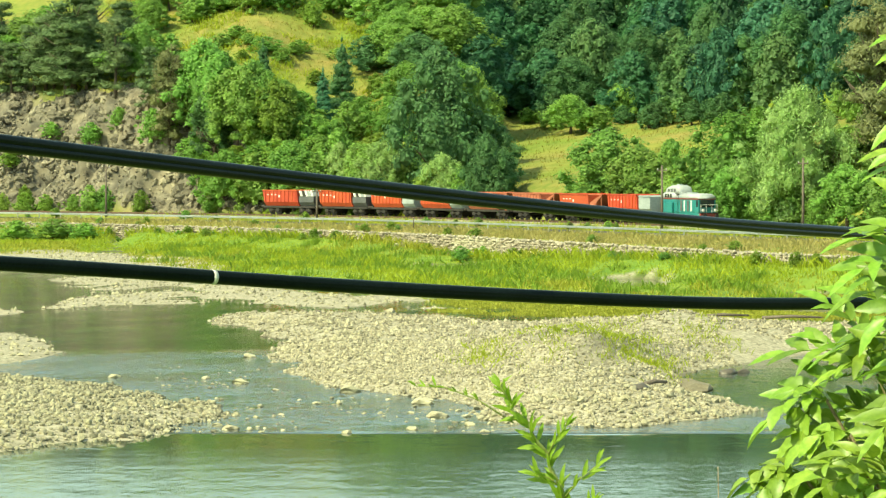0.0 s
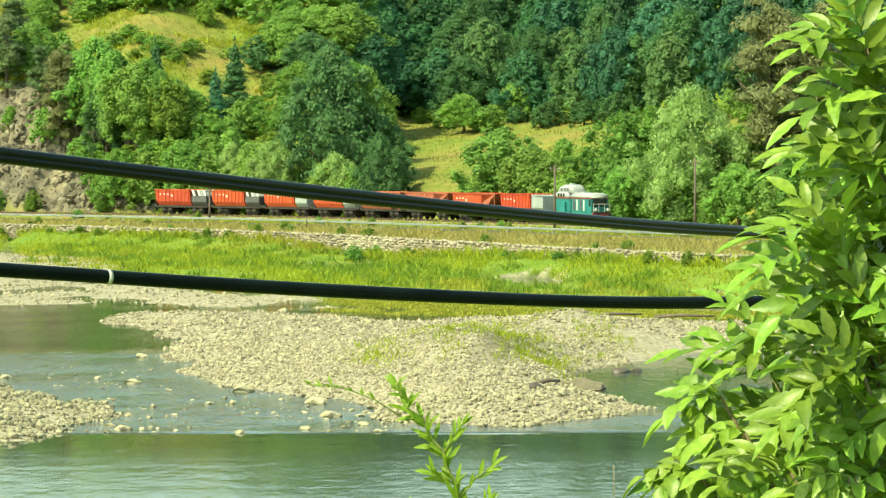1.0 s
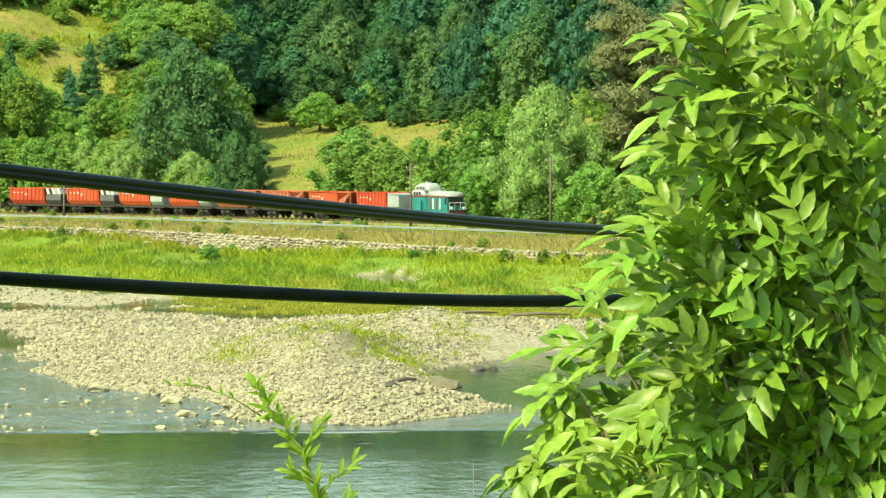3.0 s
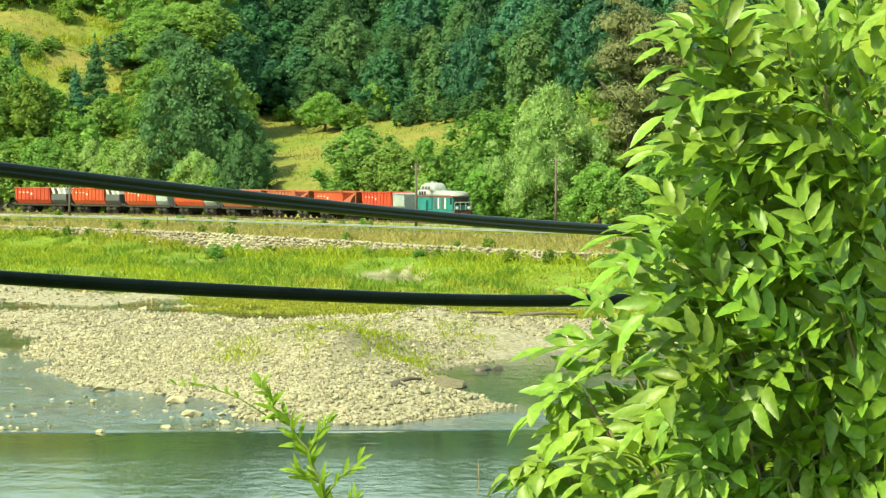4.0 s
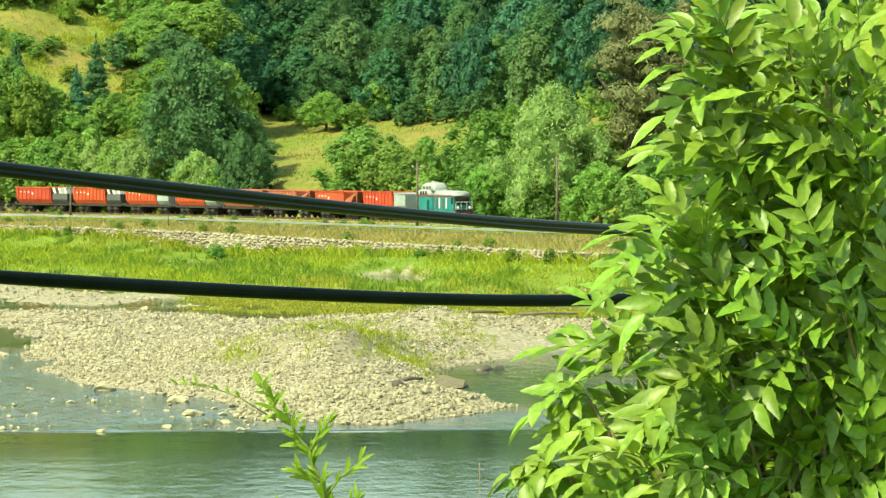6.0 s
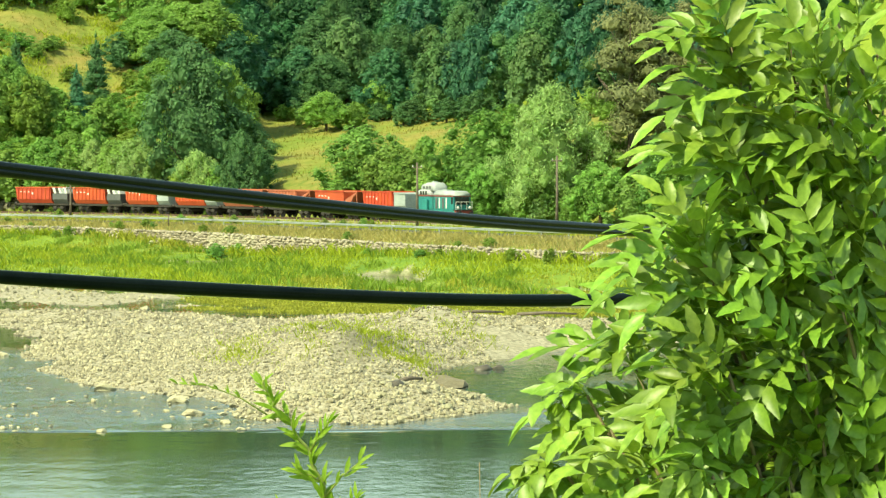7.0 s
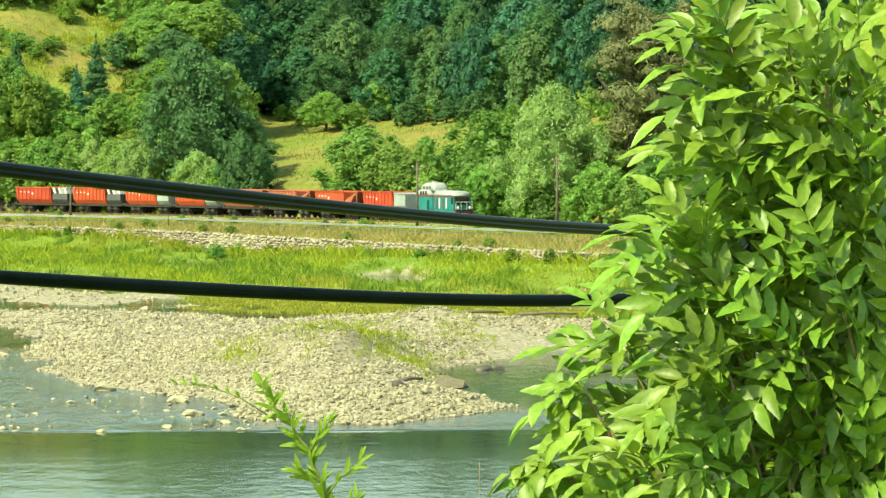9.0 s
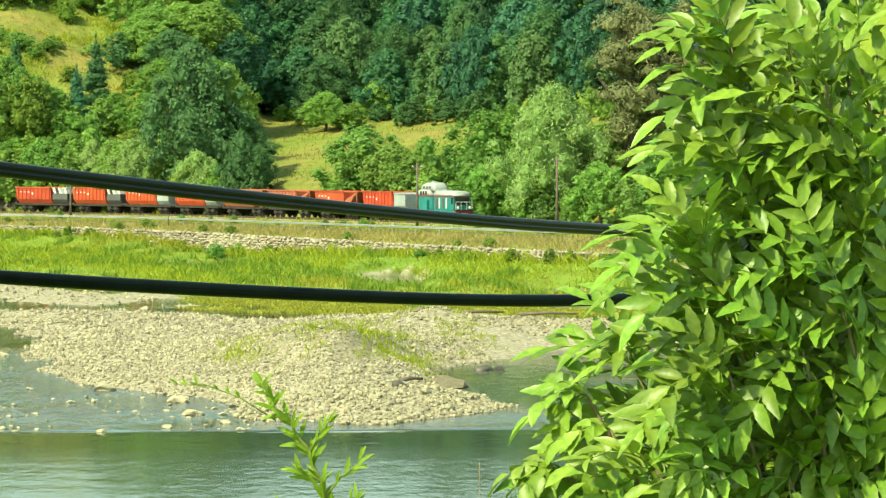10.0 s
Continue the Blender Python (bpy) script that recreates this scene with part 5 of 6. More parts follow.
for x, y, w in ((-0.8, 117.1, 0.85), (-8.8, 128.2, 0.75), (-3.9, 123.2, 0.9), (-0.2, 111.0, 0.75), (1.0, 107.4, 0.45), (1.5, 104.7, 0.36), (2.5, 108.6, 0.6), (-3.4, 104.3, 0.36),
                (-1.1, 105.8, 0.42), (-3.4, 190.0, 0.7), (-6.1, 111.8, 0.28), (-5.0, 117.1, 0.34), (-14.6, 131.6, 0.5), (-9.5, 145.5, 0.6), (-3.0, 112.4, 0.2), (-2.2, 119.0, 0.25),
                (-0.6, 118.6, 0.5), (-1.2, 112.6, 0.3), (0.6, 113.5, 0.3), (0.9, 111.0, 0.3), (-7.6, 106.0, 0.55), (-8.2, 107.2, 0.4), (-7.0, 124.0, 0.3), (-10.5, 131, 0.35)):
    rock(x, y, w)
for x, y, w in ((-7.5, 176.5, 0.5), (-3.3, 164.3, 0.55), (-12, 183, 0.5), (12.9, 134.0, 0.9), (13.6, 134.5, 0.6), (7.6, 115, 0.8)):
    rock(x, y, w, True, "dark wet rock lying on the gravel bar")


def build_cobbles():
    """The larger cobbles on the near gravel, one by one."""
    rng = np.random.default_rng(61)
    shapes = [mesh_of("cobble", *joined_stones(rng, np.zeros((1, 3)), np.ones(1), flat=0.9), M_STONE) for _ in range(10)]
    for label, x0, x1, y0, y1, n in (("pale gravel bar with large rounded cobbles", -1, 12, 105, 116, 1400), ("pale gravel spit with large rounded cobbles", -20, -8, 95, 118, 900)):
        root = thing("gravel_bar", Matrix.Identity(4), label, "gravel bar", kind="structure")
        x, y, z = scatter(rng, n, x0, x1, y0, y1)
        for p in list(zip(x, y, z))[:280]:
            s = 0.15 + 0.22 * rng.uniform() ** 2.5
            child("cobble", shapes[rng.integers(10)], root, m=Matrix.Translation((p[0], p[1], p[2] + s * 0.2)) @ Matrix.Rotation(rng.uniform(0, 6.28), 4, "Z") @ Matrix.Scale(s, 4))
    rock(-4.6, 298.5, 1.1, label="pale boulder-shaped lump in the grass by the wall")
    # this stone shape stands in for a pale driftwood log
    rock(-19.5, 297.0, 0.8, label="pale boulder-shaped lump in the grass by the wall")


build_cobbles()


def build_islet():
    """A low silty gravel islet in the side channel."""
    rng = np.random.default_rng(3)
    v = ICO2_V * (1 + 0.08 * rng.normal(size=(len(ICO2_V), 1)))
    ob = new("rock", mesh_of("rock", v * [1.0, 2.8, 0.3], ICO2_F, M_SILT))
    ob.matrix_basis = Matrix.Translation((10.4, 125.5, 0.03))
    tagged(ob, "low tan silt mound in the side channel", "rock")
    for x, y, l, a in ((14.5, 169, 3.0, 0.1), (18.0, 167, 3.4, -0.2), (7.9, 116.5, 1.1, 0.5)):
        vv, ff = tube([(0, 0, 0), (l * 0.5, 0.05, 0.1), (l, 0, 0.05)], [0.1, 0.09, 0.05], 7)
        o = new("driftwood", mesh_of("driftwood", vv, ff, M_WOOD_OLD, True))
        o.matrix_basis = Matrix.Translation((x, y, ground_z(x, y) + 0.15)) @ Matrix.Rotation(a, 4, "Z")
        tagged(o, "weathered grey driftwood branch on the gravel", "driftwood")


M_SILT = mat("silt", (0.10, 0.083, 0.05), (0.23, 0.195, 0.12), scale=1.5, fine=12, rough=0.9, bump=0.5, bump_dist=0.05)
build_islet()


# ---- broken rock on the crag ----
def build_crag():
    rng = np.random.default_rng(51)
    x, y = rng.uniform(-62, -16, 30000), rng.uniform(360, 420, 30000)
    z, _, _, _, rockm = plan(x, y)
    k = rockm > 0.45
    x, y, z = x[k], y[k], z[k]
    size = 0.25 + 1.1 * rng.uniform(size=len(x)) ** 4
    v, f = joined_stones(rng, np.stack([x, y, z - 0.22 * size], 1), size, flat=1.0, jitter=0.28)
    tagged(new("crag", mesh_of("crag", v, f, M_CRAG)), "broken grey and tan rock face above the railway", "rock face", kind="stuff")


M_CRAG = mat("crag_rock", (0.085, 0.075, 0.052), (0.32, 0.285, 0.20), scale=0.35, fine=3.5, rough=0.95, bump=0.8, bump_dist=0.25, c3=(0.19, 0.17, 0.125))
stone_material(M_CRAG)
build_crag()


# ---- grass ----
def grass_mesh(name, rng, x, y, z, height, material, blades=6, spread=0.22, width=0.03):
    k = len(x)
    n = k * blades
    bx, by, bz = np.repeat(x, blades) + rng.normal(size=n) * spread, np.repeat(y, blades) + rng.normal(size=n) * spread, np.repeat(z, blades) - 0.05
    h = np.repeat(height, blades) * rng.uniform(0.5, 1.25, n)
    t = rng.uniform(0, 6.28, n)
    lean = h[:, None] * rng.normal(size=(n, 2)) * 0.38
    w = width * rng.uniform(0.7, 1.5, n)
    dx, dy = np.cos(t) * w, np.sin(t) * w
    v = np.stack([np.stack([bx - dx, by - dy, bz], 1), np.stack([bx + dx, by + dy, bz], 1),
                  np.stack([bx + dx * 0.8 + lean[:, 0] * 0.4, by + dy * 0.8 + lean[:, 1] * 0.4, bz + h * 0.6], 1),
                  np.stack([bx + lean[:, 0], by + lean[:, 1], bz + h], 1)], 1).reshape(-1, 3)
    f = (np.array([[0, 1, 2], [0, 2, 3]])[None] + (np.arange(n) * 4)[:, None, None]).reshape(-1, 3)
    return mesh_of(name, v, f, material)


def build_grass():
    rng = np.random.default_rng(41)
    x, y = rng.uniform(-62, 55, 90000), rng.uniform(175, 365, 90000)
    z, gravel, grass, dry, rockm = plan(x, y)
    sw, sr, sl = off(WALL_Y, x, y), off(ROAD_Y, x, y), off(RAIL_Y, x, y)
    flat = (sw < -0.3) & (grass > 0.5) & (z > 0.05)
    patch = 0.75 + 0.4 * wob(x, y * 0.5, 5, 3) + 0.3 * wob(x, y * 0.5, 1.7, 8)
    hgt = np.clip(patch, 0.2, 1.25) * 0.46 * (0.6 + 0.8 * rng.uniform(size=len(x)) ** 2)
    pick = flat & (rng.uniform(size=len(x)) < 0.72)
    for px, py, rx, ry in POOLS:
        q = ((x - px) / (rx * 1.6)) ** 2 + ((y - py + 11) / (ry * 1.6)) ** 2
        hgt = np.where((q < 1) | ((np.abs(x - px) < rx) & (y < py) & (y > py - 26)), hgt * 0.28, hgt)
    hgt = np.where((sw > -2.2) & (wob(x, y, 3.0, 2) > -0.2), hgt + 0.5, hgt)
    yel = wob(x, y * 0.4, 8, 6) > 0.25
    for sel, m, label in ((pick & ~yel, M_GRASS, "tall fresh green river grass"), (pick & yel, M_GRASS_YELLOW, "tall yellowish green river grass")):
        tagged(new("grass", grass_mesh("grass", rng, x[sel], y[sel], z[sel], hgt[sel], m, 6, 0.3, 0.035)), label, "grass", kind="stuff")
    # water weed in the still channel below the grass, also added for its green reflection
    wx, wy = rng.uniform(-8, 30, 30000), rng.uniform(176, 214, 30000)
    edge = np.interp(wx, [-8, -4, 0, 4, 12, 24], [212, 200, 190, 185, 183, 180])
    wz, wgr, wg, _, _ = plan(wx, wy)
    ok = (wz < 0.05) & (wgr < 0.3) & (wy > edge + 2 * wob(wx, wy, 3, 4)) & (wob(wx, wy * 0.4, 2.2, 6) > -0.6)
    tagged(new("water_weed", grass_mesh("water_weed", rng, wx[ok], wy[ok], np.full(ok.sum(), 0.0), 0.10 + 0.1 * rng.uniform(size=ok.sum()), M_GRASS_YELLOW, 5, 0.3, 0.05)), "bright yellow-green weed standing in shallow water", "water weed", kind="stuff")
    # taller weeds in clumps
    cx, cy = rng.uniform(-30, 42, 460), rng.uniform(190, 330, 460)
    k = np.repeat(np.arange(460), 14)
    wx, wy = cx[k] + rng.normal(size=len(k)) * 0.5, cy[k] + rng.normal(size=len(k)) * 0.9
    wz, _, wg, _, _ = plan(wx, wy)
    ok = (off(WALL_Y, wx, wy) < -0.3) & (wg > 0.5) & (wz > 0.05)
    tagged(new("weeds", grass_mesh("weeds", rng, wx[ok], wy[ok], wz[ok], 0.32 + 0.5 * rng.uniform(size=ok.sum()), M_WEED_LEAF, 6, 0.3, 0.045)), "clumps of tall leafy weeds in the river grass", "weeds", kind="stuff")
    verge = (sw > 1.2) & (sr < 0.3) & (rng.uniform(size=len(x)) < 0.6)
    tagged(new("grass", grass_mesh("grass", rng, x[verge], y[verge], z[verge], 0.28 + 0.34 * rng.uniform(size=verge.sum()), M_VERGE, 6, 0.3, 0.035)), "dry flowering verge grass above the wall", "grass", kind="stuff")
    strip = (sr > 7.2) & (sl < -2.4) & (rng.uniform(size=len(x)) < 0.8)
    tagged(new("grass", grass_mesh("grass", rng, x[strip], y[strip], z[strip], 0.25 + 0.3 * rng.uniform(size=strip.sum()), M_GRASS, 6, 0.3, 0.035)), "rough grass between the road and railway", "grass", kind="stuff")
    # sparse weeds on the gravel mound
    c = np.array([(7.4, 130.0, 2.0, 4.0), (9.2, 135.0, 2.0, 4.0), (5.0, 145.0, 1.4, 5.0), (1.8, 134.0, 0.7, 5.0), (13.4, 146.0, 0.9, 4.0), (8.0, 152.0, 2.5, 4.0)])
    k = rng.choice(6, 1100, p=[0.28, 0.28, 0.14, 0.12, 0.08, 0.10])
    x, y = rng.normal(c[k, 0], c[k, 2] * 0.95), rng.normal(c[k, 1], c[k, 3] * 0.95)
    z, gravel, grass, _, _ = plan(x, y)
    sel = (gravel > 0.5) & (z > 0.15)
    tagged(new("grass", grass_mesh("grass", rng, x[sel], y[sel], z[sel], 0.16 + 0.2 * rng.uniform(size=sel.sum()), M_GRASS, 6, 0.2, 0.015)), "sparse weeds on the gravel mound", "grass", kind="stuff")
    # hillside turf
    x, y = rng.uniform(-50, 45, 38000), rng.uniform(300, 480, 38000)
    z, gravel, grass, dry, rockm = plan(x, y)
    sl = off(RAIL_Y, x, y)
    sel = (sl > 4) & (rockm < 0.2) & (sl < 95) & ((x < 4) | (rng.uniform(size=len(x)) < 0.35))
    green = sel & (x < 4) & (wob(x, y, 4, 2) + 0.5 * wob(x, y, 1.4, 3) > 0.2)
    tagged(new("grass", grass_mesh("grass", rng, x[green], y[green], z[green], 0.35 + 0.6 * rng.uniform(size=green.sum()) ** 2, M_GRASS, 6, 0.5, 0.06)), "green tussocks on the hillside meadow", "grass", kind="stuff")
    tagged(new("grass", grass_mesh("grass", rng, x[sel], y[sel], z[sel], 0.22 + 0.35 * rng.uniform(size=sel.sum()) ** 3, M_WEED, 3, 0.35, 0.035)), "dry hillside meadow grass", "grass", kind="stuff")


M_VERGE = leaf_mat("dry_verge_blades", (0.29, 0.26, 0.075), (0.43, 0.37, 0.15), hue=0.0, translucent=0.4)
M_WEED_LEAF = leaf_mat("weed_leaves", (0.15, 0.245, 0.03), (0.24, 0.34, 0.048), hue=0.0)
M_GRASS_YELLOW = leaf_mat("yellow_grass_blades", (0.27, 0.29, 0.035), (0.38, 0.38, 0.06), hue=0.0, translucent=0.35)
build_grass()


# ---- near bush and twig ----
def leaflet(length, width, rng, cup=0.45, rows=9, broad=0.42):
    """A pointed oval leaflet along +x with a toothed margin, folded on its midrib and curling down."""
    bend, twist = rng.uniform(0.02, 0.42), rng.uniform(-0.35, 0.35)
    v, f = [], []
    for i in range(rows + 1):
        t = i / rows
        w = math.sin(math.pi * t ** (math.log(0.5) / math.log(broad))) ** 0.8 if 0 < t < 1 else 0.02
        x, z = t * length * (1 - 0.12 * bend * t), -bend * length * t * t
        half = max(0.0006, w * width / 2)
        tw = twist * t
        for sgn in (-1, 0, 1):
            jag = 1 + (0.08 * (-1) ** i if sgn else 0)
            lift = cup * half * abs(sgn)
            v.append((x + (0.012 * length if sgn and i % 2 else 0), sgn * half * jag * math.cos(tw), z + lift + sgn * half * math.sin(tw)))
        if i:
            b, c = (i - 1) * 3, i * 3
            f += [(b + k, c + k, c + k + 1, b + k + 1) for k in range(2)]
    return v, f


def compound_leaf(seed, pairs, length, width, material, droop=0.25, broad=0.42, fold=0.45):
    """A pinnate leaf along +x: an arching pale rachis, paired leaflets raised to a shallow V, one at the tip."""
    rng = random.Random(seed)
    vs, fs = [], []

    def put(v, f, m):
        b = len(vs)
        vs.extend([tuple(m @ Vector(p)) for p in v])
        fs.extend([tuple(i + b for i in q) for q in f])

    gap = length * rng.uniform(0.38, 0.46)
    stalk = length * 0.42
    total = stalk + gap * pairs

    def along(x):
        t = x / total
        return Vector((x, 0.02 * total * math.sin(3 * t), total * (0.16 * math.sin(math.pi * min(1, t * 0.8)) - droop * t * t)))

    put(*tube([along(total * k / 8) for k in range(9)], [0.0021 - 0.0013 * k / 8 for k in range(9)], 5), Matrix.Identity(4))
    spots = [(total, 0.0, 1.12)]
    for k in range(pairs):
        x = stalk + gap * k
        s = (0.78, 0.95, 1.0, 1.0, 0.95)[min(k, 4)]
        for sgn in (1, -1):
            spots.append((x + rng.uniform(-0.08, 0.08) * gap, sgn * (62 - 5 * k + rng.uniform(-9, 9)), s))
    for x, a, s in spots:
        s *= rng.uniform(0.88, 1.12)
        slope = math.atan2((along(min(total, x + 0.002)) - along(x - 0.002)).z, 0.004 if x < total else 0.002)
        m = Matrix.Translation(along(x)) @ Matrix.Rotation(-slope, 4, "Y")
        raise_ = fold * rng.uniform(0.5, 1.4) * (1 if a > 0 else -1 if a < 0 else 0)
        m = m @ Matrix.Rotation(raise_, 4, "X") @ Matrix.Rotation(radians(a), 4, "Z") @ Matrix.Rotation(rng.uniform(-0.25, 0.25), 4, "X")
        put(*leaflet(length * s, width * s, rng, rng.uniform(0.25, 0.6), broad=broad), m)
    return mesh_of("leaf", vs, fs, material, True)


LEAVES = [compound_leaf(s, 4 + s % 2, 0.066, 0.0238, M_BUSHLEAF, droop=(0.02, 0.14, 0.30)[s % 3]) for s in range(10)]
LEAVES_HANGING = [compound_leaf(40 + s, 3 + s % 2, 0.074, 0.026, M_BUSHLEAF, droop=0.55, fold=-0.25) for s in range(4)]
LEAVES_OVATE = [compound_leaf(60 + s, 2 + s % 2, 0.052, 0.029, M_BUSHLEAF, droop=0.5, broad=0.46, fold=-0.1) for s in range(4)]
bush_rng = random.Random(77)


def place_leaf(mesh, stem, p, out, up, scale):
    """Hang a leaf at p, pointing along out with its face turned towards up."""
    out = out.normalized()
    yv = up.cross(out).normalized()
    m = Matrix((out, yv, out.cross(yv))).transposed().to_4x4()
    child("leaf", mesh, stem, m=Matrix.Translation(p) @ m @ Matrix.Scale(scale, 4))


def jitter(r):
    return Vector((bush_rng.uniform(-r, r), bush_rng.uniform(-r, r), bush_rng.uniform(-r, r)))


def bush_stem(root, base, tip, bow, radius):
    start = base + Vector((bush_rng.uniform(-0.12, 0.12), bush_rng.uniform(-0.1, 0.1), -0.08))
    mid = base.lerp(tip, 0.55) + Vector((bow + bush_rng.uniform(-0.05, 0.08), bush_rng.uniform(-0.05, 0.05), 0.05))
    pts = [start * (1 - k / 14) ** 2 + mid * 2 * (k / 14) * (1 - k / 14) + tip * (k / 14) ** 2 for k in range(15)]
    local = [p - base for p in pts]
    v, f = tube(local, [radius * (1 - 0.75 * k / 14) + 0.0012 for k in range(15)], 7)
    return child("stem", mesh_of("stem", v, f, M_STEM, True), root), local


def elder_bush():
    base = Vector((1.05, 5.0, ground_z(1.05, 5.0)))
    root = thing("elder_bush", Matrix.Translation(base), "leafy bright green elder bush growing on the near bank", "bush")

    def at(local, length, d):
        t = 1 - d / length
        i = max(0, min(13, int(t * 14)))
        return local[i].lerp(local[i + 1], t * 14 - i), (local[i + 1] - local[i]).normalized()

    # long sprays that stand clear of the mass, each with a heading of its own
    for tx, ty, tz, angle in BUSH_SPRAYS:
        stem, local = bush_stem(root, base, Vector((tx, ty, tz)), 0.16, 0.0065)
        length = sum((b - a).length for a, b in zip(local, local[1:]))
        head = Vector((math.cos(radians(angle)), -0.12, math.sin(radians(angle))))
        kinds = LEAVES_OVATE if tx < 0.69 else LEAVES_HANGING if -150 < angle < -100 else LEAVES
        d, k = 0.0, 0
        while d < 0.40:
            p, axis_ = at(local, length, d)
            turns = (0.0, 0.62, -0.62) if k == 0 else (0.75, -0.7)
            for a in turns:
                a += bush_rng.uniform(-0.22, 0.22)
                out = Matrix.Rotation(a, 3, Vector((0, 1, 0))) @ head + Vector((0, bush_rng.uniform(-0.45, 0.25), 0)) + axis_ * 0.15
                up = (Vector((0.02, -0.36, 0.90)) if tx < 0.76 else Vector((-0.26, -0.42, 0.88))) + jitter(0.28)
                place_leaf(bush_rng.choice(kinds), stem, p, out, up, bush_rng.uniform(0.85, 1.12) * (0.85 if k == 0 and a > 0.3 else 1))
            k += 1
            d += bush_rng.uniform(0.075, 0.115)
    # the mass behind them
    for tx, ty, tz in BUSH_TIPS:
        stem, local = bush_stem(root, base, Vector((tx, ty, tz)), 0.12, 0.007)
        length = sum((b - a).length for a, b in zip(local, local[1:]))
        turn, d = bush_rng.uniform(0, 3), 0.0
        while d < min(0.80, length * 0.75):
            p, axis_ = at(local, length, d)
            for sgn in ((0,) if d == 0 else (1, -1)):
                a = Matrix.Rotation(turn + (0 if sgn == 1 else math.pi), 3, axis_) @ axis_.orthogonal().normalized()
                out = axis_ * bush_rng.uniform(0.25, 0.7) + a * (1 if sgn else 0.15) + Vector((-0.40, -0.2, 0.05))
                up = Vector((-0.20, -0.36, 0.90)) + jitter(0.38)
                kinds = LEAVES_HANGING if tz < 9.3 and tx > 0.85 and bush_rng.random() < 0.4 else LEAVES
                place_leaf(bush_rng.choice(kinds), stem, p, out, up, bush_rng.uniform(0.8, 1.1) * (0.75 if d < 0.05 else 1))
            d += bush_rng.uniform(0.075, 0.12)
            turn += math.pi / 2 + bush_rng.uniform(-0.3, 0.3)


BUSH_SPRAYS = [
    (0.847, 4.75, 9.692, 158),
    (0.889, 4.80, 9.625, 178),
    (0.862, 4.70, 9.487, 160),
    (0.785, 4.65, 9.348, 153),
    (0.831, 4.80, 9.302, 178),
    (0.880, 4.75, 9.358, 138),
    (0.820, 4.60, 9.167, -173),
    (0.799, 4.90, 9.194, 167),
    (0.635, 4.90, 9.109, -178),
    (0.587, 4.85, 8.992, -167),
    (0.660, 4.80, 9.061, -166),
    (0.719, 4.70, 9.006, -165),
    (0.985, 4.75, 9.487, 155),
    (0.993, 4.70, 9.623, 117),
    (1.070, 4.80, 9.681, 110),
    (1.067, 4.70, 9.459, 146),
    (0.992, 4.65, 9.325, 160),
    (0.947, 4.65, 9.199, -175),
    (0.875, 4.80, 9.078, -142),
    (1.010, 4.72, 9.148, -128),
    (1.086, 4.72, 9.250, -117),
    (0.794, 4.60, 9.007, -149),
    (0.928, 4.66, 8.994, -124),
    (1.055, 4.72, 9.023, -146),
    (0.730, 5.00, 9.150, 170),
    (0.650, 4.95, 8.950, -170),
    (0.820, 4.85, 8.960, -150),
    (1.100, 4.72, 9.120, -135),
    (1.150, 4.80, 9.360, -150),
    (1.075, 4.62, 8.960, -130),
]
BUSH_TIPS = [
    (1.010, 5.10, 9.741),
    (1.050, 5.20, 9.640),
    (1.060, 5.15, 9.711),
    (1.000, 5.20, 9.541),
    (0.985, 5.10, 9.430),
    (0.915, 5.20, 9.310),
    (0.900, 5.30, 9.222),
    (0.830, 5.35, 9.128),
    (0.820, 5.30, 9.020),
    (0.730, 5.25, 8.930),
    (0.890, 5.35, 8.960),
    (1.100, 5.10, 9.757),
    (1.110, 5.20, 9.616),
    (1.060, 5.10, 9.497),
    (1.040, 5.20, 9.375),
    (1.020, 5.25, 9.262),
    (0.980, 5.35, 9.119),
    (0.950, 5.25, 9.008),
    (1.170, 5.10, 9.706),
    (1.244, 5.15, 9.536),
    (1.165, 5.10, 9.394),
    (1.150, 5.35, 9.262),
    (1.090, 5.25, 9.144),
    (1.050, 5.35, 9.030),
    (1.200, 5.10, 9.305),
    (1.200, 5.35, 9.184),
    (1.200, 5.25, 9.038),
    (1.300, 5.20, 9.440),
    (1.245, 5.30, 8.966),
    (0.940, 5.30, 9.590),
    (1.160, 5.30, 9.500),
    (1.140, 5.45, 9.100),
]
elder_bush()

TWIG = [(0.500, 5.00, 7.269), (0.362, 5.00, 8.337), (0.246, 5.00, 8.830), (0.212, 5.00, 8.905), (0.190, 5.00, 8.972), (0.158, 5.00, 9.040), (0.118, 5.00, 9.085), (0.098, 5.00, 9.128)]
TWIG_SIDE = [(0.120, 5.02, 9.060), (0.060, 5.03, 9.098), (0.005, 5.02, 9.120), (-0.045, 5.00, 9.124)]


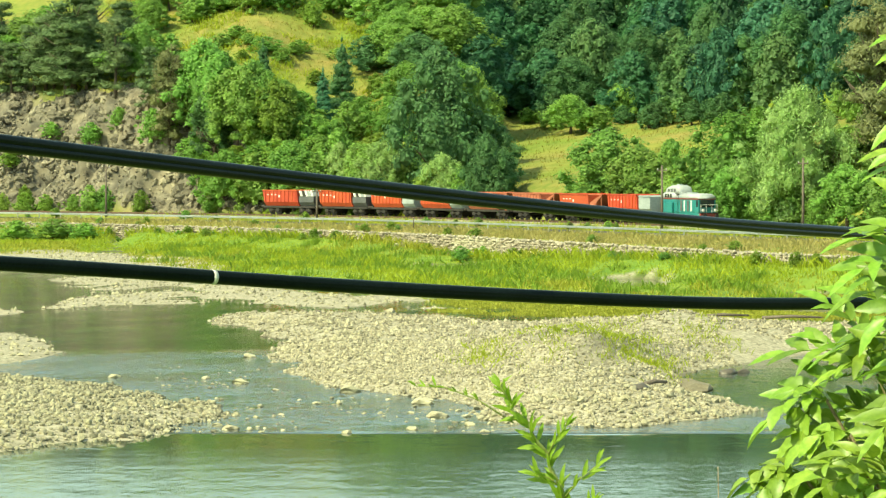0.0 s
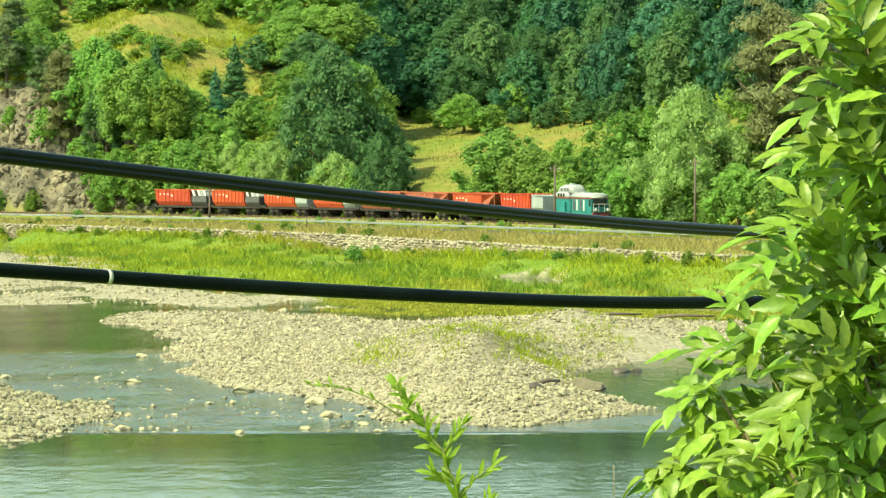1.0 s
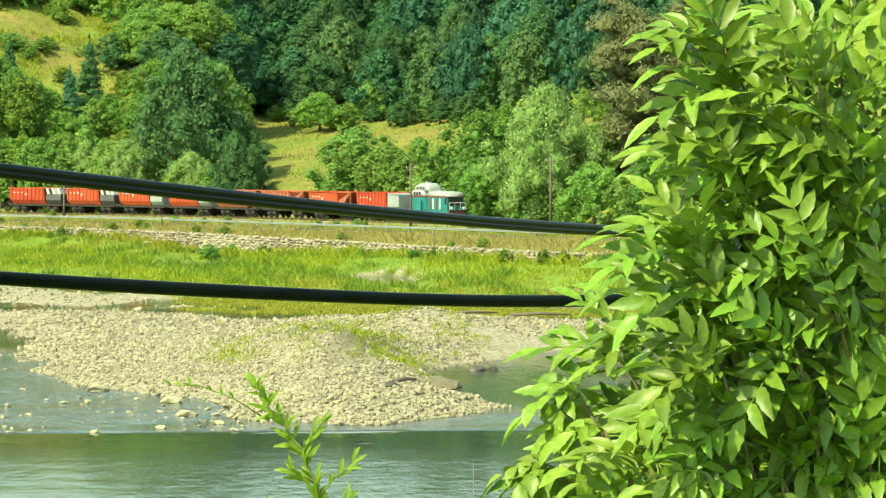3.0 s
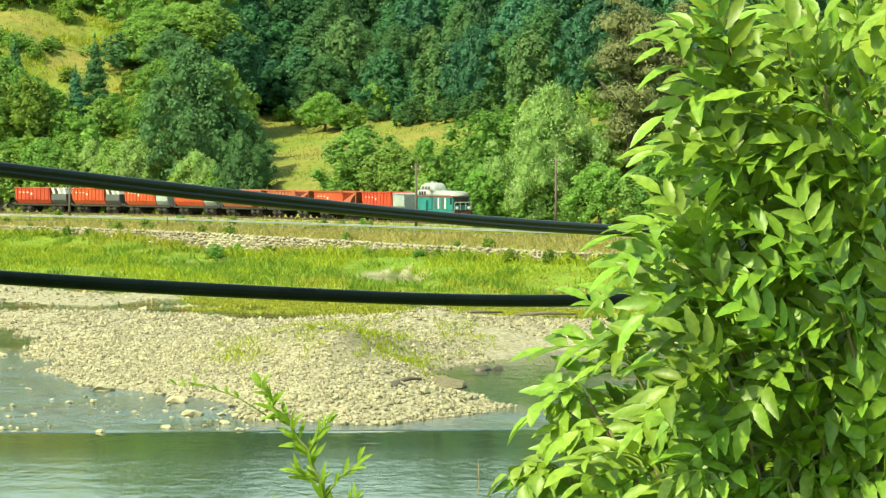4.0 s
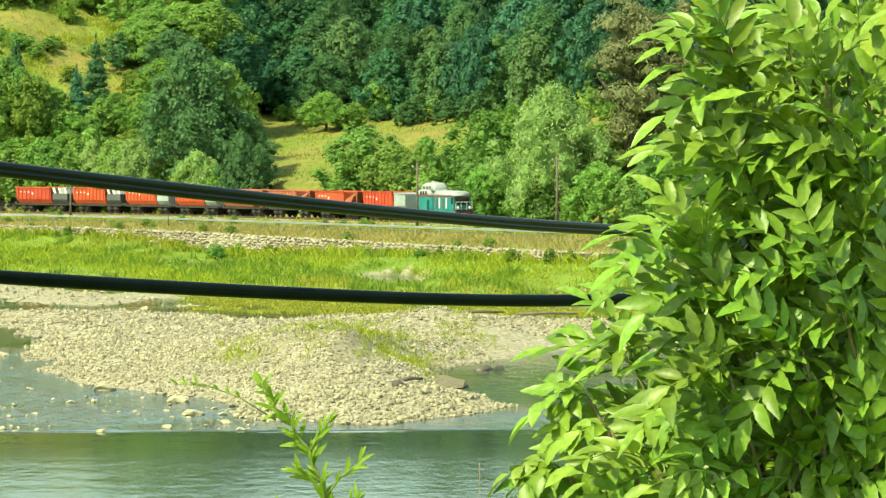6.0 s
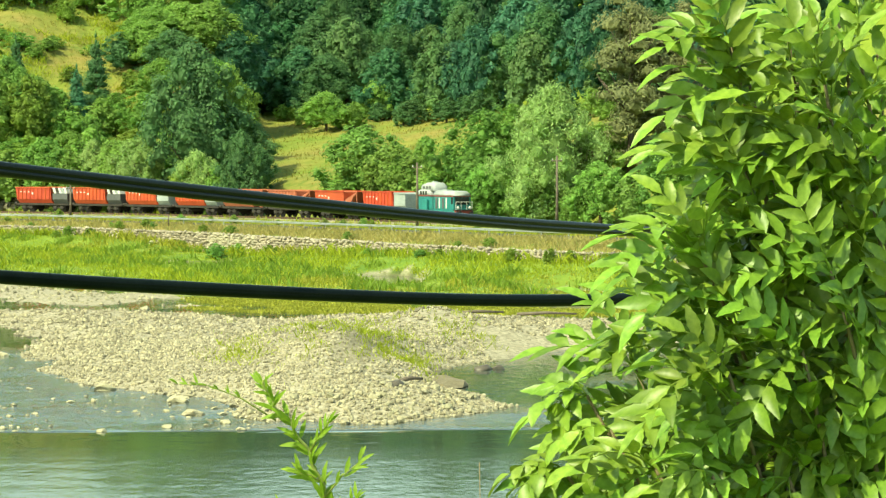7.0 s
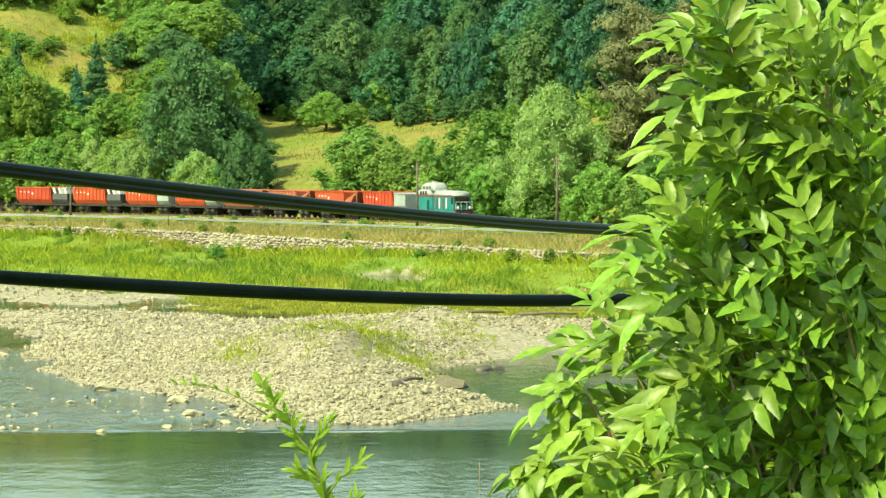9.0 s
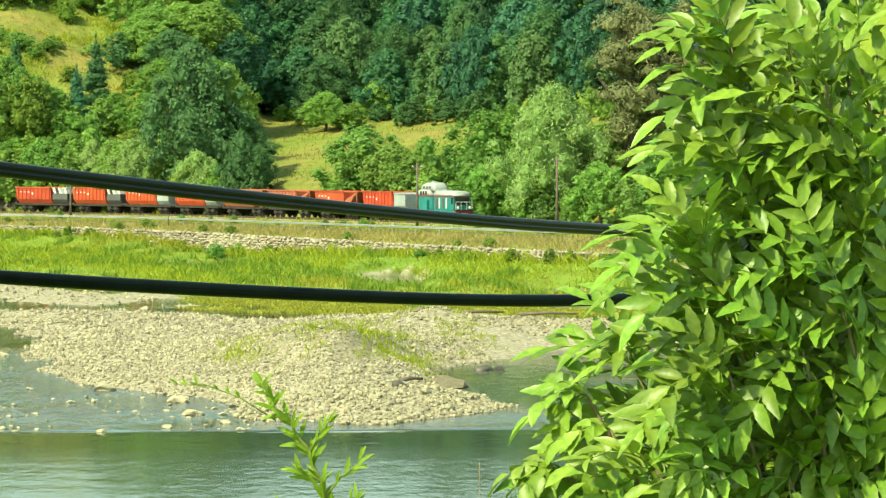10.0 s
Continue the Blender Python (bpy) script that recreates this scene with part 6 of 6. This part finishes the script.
def willow_twig():
    """A thin shoot with tufts of narrow leaves reaching up from the bank."""
    pts = [Vector(p) for p in TWIG]
    base = pts[0]
    root = thing("willow_shoot", Matrix.Translation(base), "thin green willow shoot with narrow leaves", "twig")
    rng = random.Random(4)
    fine = [pts[i].lerp(pts[i + 1], k / 8) - base for i in range(len(pts) - 1) for k in range(8)] + [pts[-1] - base]
    n = len(fine)
    fine = [p + Vector((0.004 * math.sin(i * 0.9), 0, 0.003 * math.sin(i * 0.6))) for i, p in enumerate(fine)]
    v, f = tube([tuple(p) for p in fine], [0.0042 * (1 - 0.75 * i / n) + 0.0008 for i in range(n)], 6)
    stem = child("stem", mesh_of("stem", v, f, M_TWIG, True), root)
    meshes = [mesh_of("leaf", *leaflet(0.037, 0.0078, rng, 0.3, 7, 0.5), M_TWIGLEAF, True) for _ in range(6)]

    def tuft(parent, p, axis_, count, spread, size):
        for _ in range(count):
            a = Matrix.Rotation(rng.uniform(0, 6.28), 3, axis_) @ axis_.orthogonal().normalized()
            out = (axis_ * rng.uniform(0.5, 1.2) + a * spread + Vector((0, 0, 0.25))).normalized()
            yv = Vector((rng.uniform(-1, 0.3), -1, rng.uniform(0.0, 1.2))).cross(out).normalized()
            m = Matrix((out, yv, out.cross(yv))).transposed().to_4x4()
            child("leaf", rng.choice(meshes), parent, m=Matrix.Translation(p) @ m @ Matrix.Scale(size * rng.uniform(0.7, 1.2), 4))

    for i in range(int(n * 0.27), n - 1):
        axis_ = (fine[i + 1] - fine[i]).normalized()
        tuft(stem, fine[i], axis_, 2 + (i % 3 == 0), 0.85, 1.0 if i < n - 8 else 0.8)
    # short leafy side twigs
    for i, dx, dz in ((18, -0.05, 0.03), (21, 0.03, 0.05), (23, -0.085, 0.012), (27, 0.058, 0.062), (30, -0.04, 0.02), (36, 0.03, 0.05)):
        p, q = fine[i], fine[i] + Vector((dx, -0.01, dz))
        line = [p, p.lerp(q, 0.5) + Vector((0, 0, 0.006)), q]
        v, f = tube(line, [0.0018, 0.0013, 0.0007], 5)
        twig = child("side_twig", mesh_of("side_twig", v, f, M_TWIG, True), root)
        for t in (0.35, 0.6, 0.8, 1.0):
            tuft(twig, p.lerp(q, t), (q - p).normalized(), 3, 0.6, 0.85)
    # a thin side shoot with few leaves
    side_pts = [Vector(p) - base for p in TWIG_SIDE]
    v, f = tube([tuple(p) for p in side_pts], [0.0017, 0.0014, 0.001, 0.0006], 5)
    shoot = child("side_shoot", mesh_of("side_shoot", v, f, M_TWIG, True), root)
    for p in [side_pts[i].lerp(side_pts[i + 1], k / 3) for i in range(1, 3) for k in range(3)] + [side_pts[-1]]:
        tuft(shoot, p, (side_pts[-1] - side_pts[0]).normalized(), 2, 0.5, 0.5)


willow_twig()


def dry_stalk(x, y, top):
    """A single thin dead stalk on the near bank."""
    z = ground_z(x, y)
    v, f = tube([(0, 0, -0.05), (0.006, 0, (top - z) * 0.5), (-0.004, 0, top - z)], [0.0022, 0.0016, 0.0008], 5)
    ob = new("dry_stalk", mesh_of("dry_stalk", v, f, M_STEM, True))
    ob.matrix_basis = Matrix.Translation((x, y, z))
    tagged(ob, "single thin dry stalk standing on the near bank", "stalk")


dry_stalk(0.469, 5.0, 8.988)
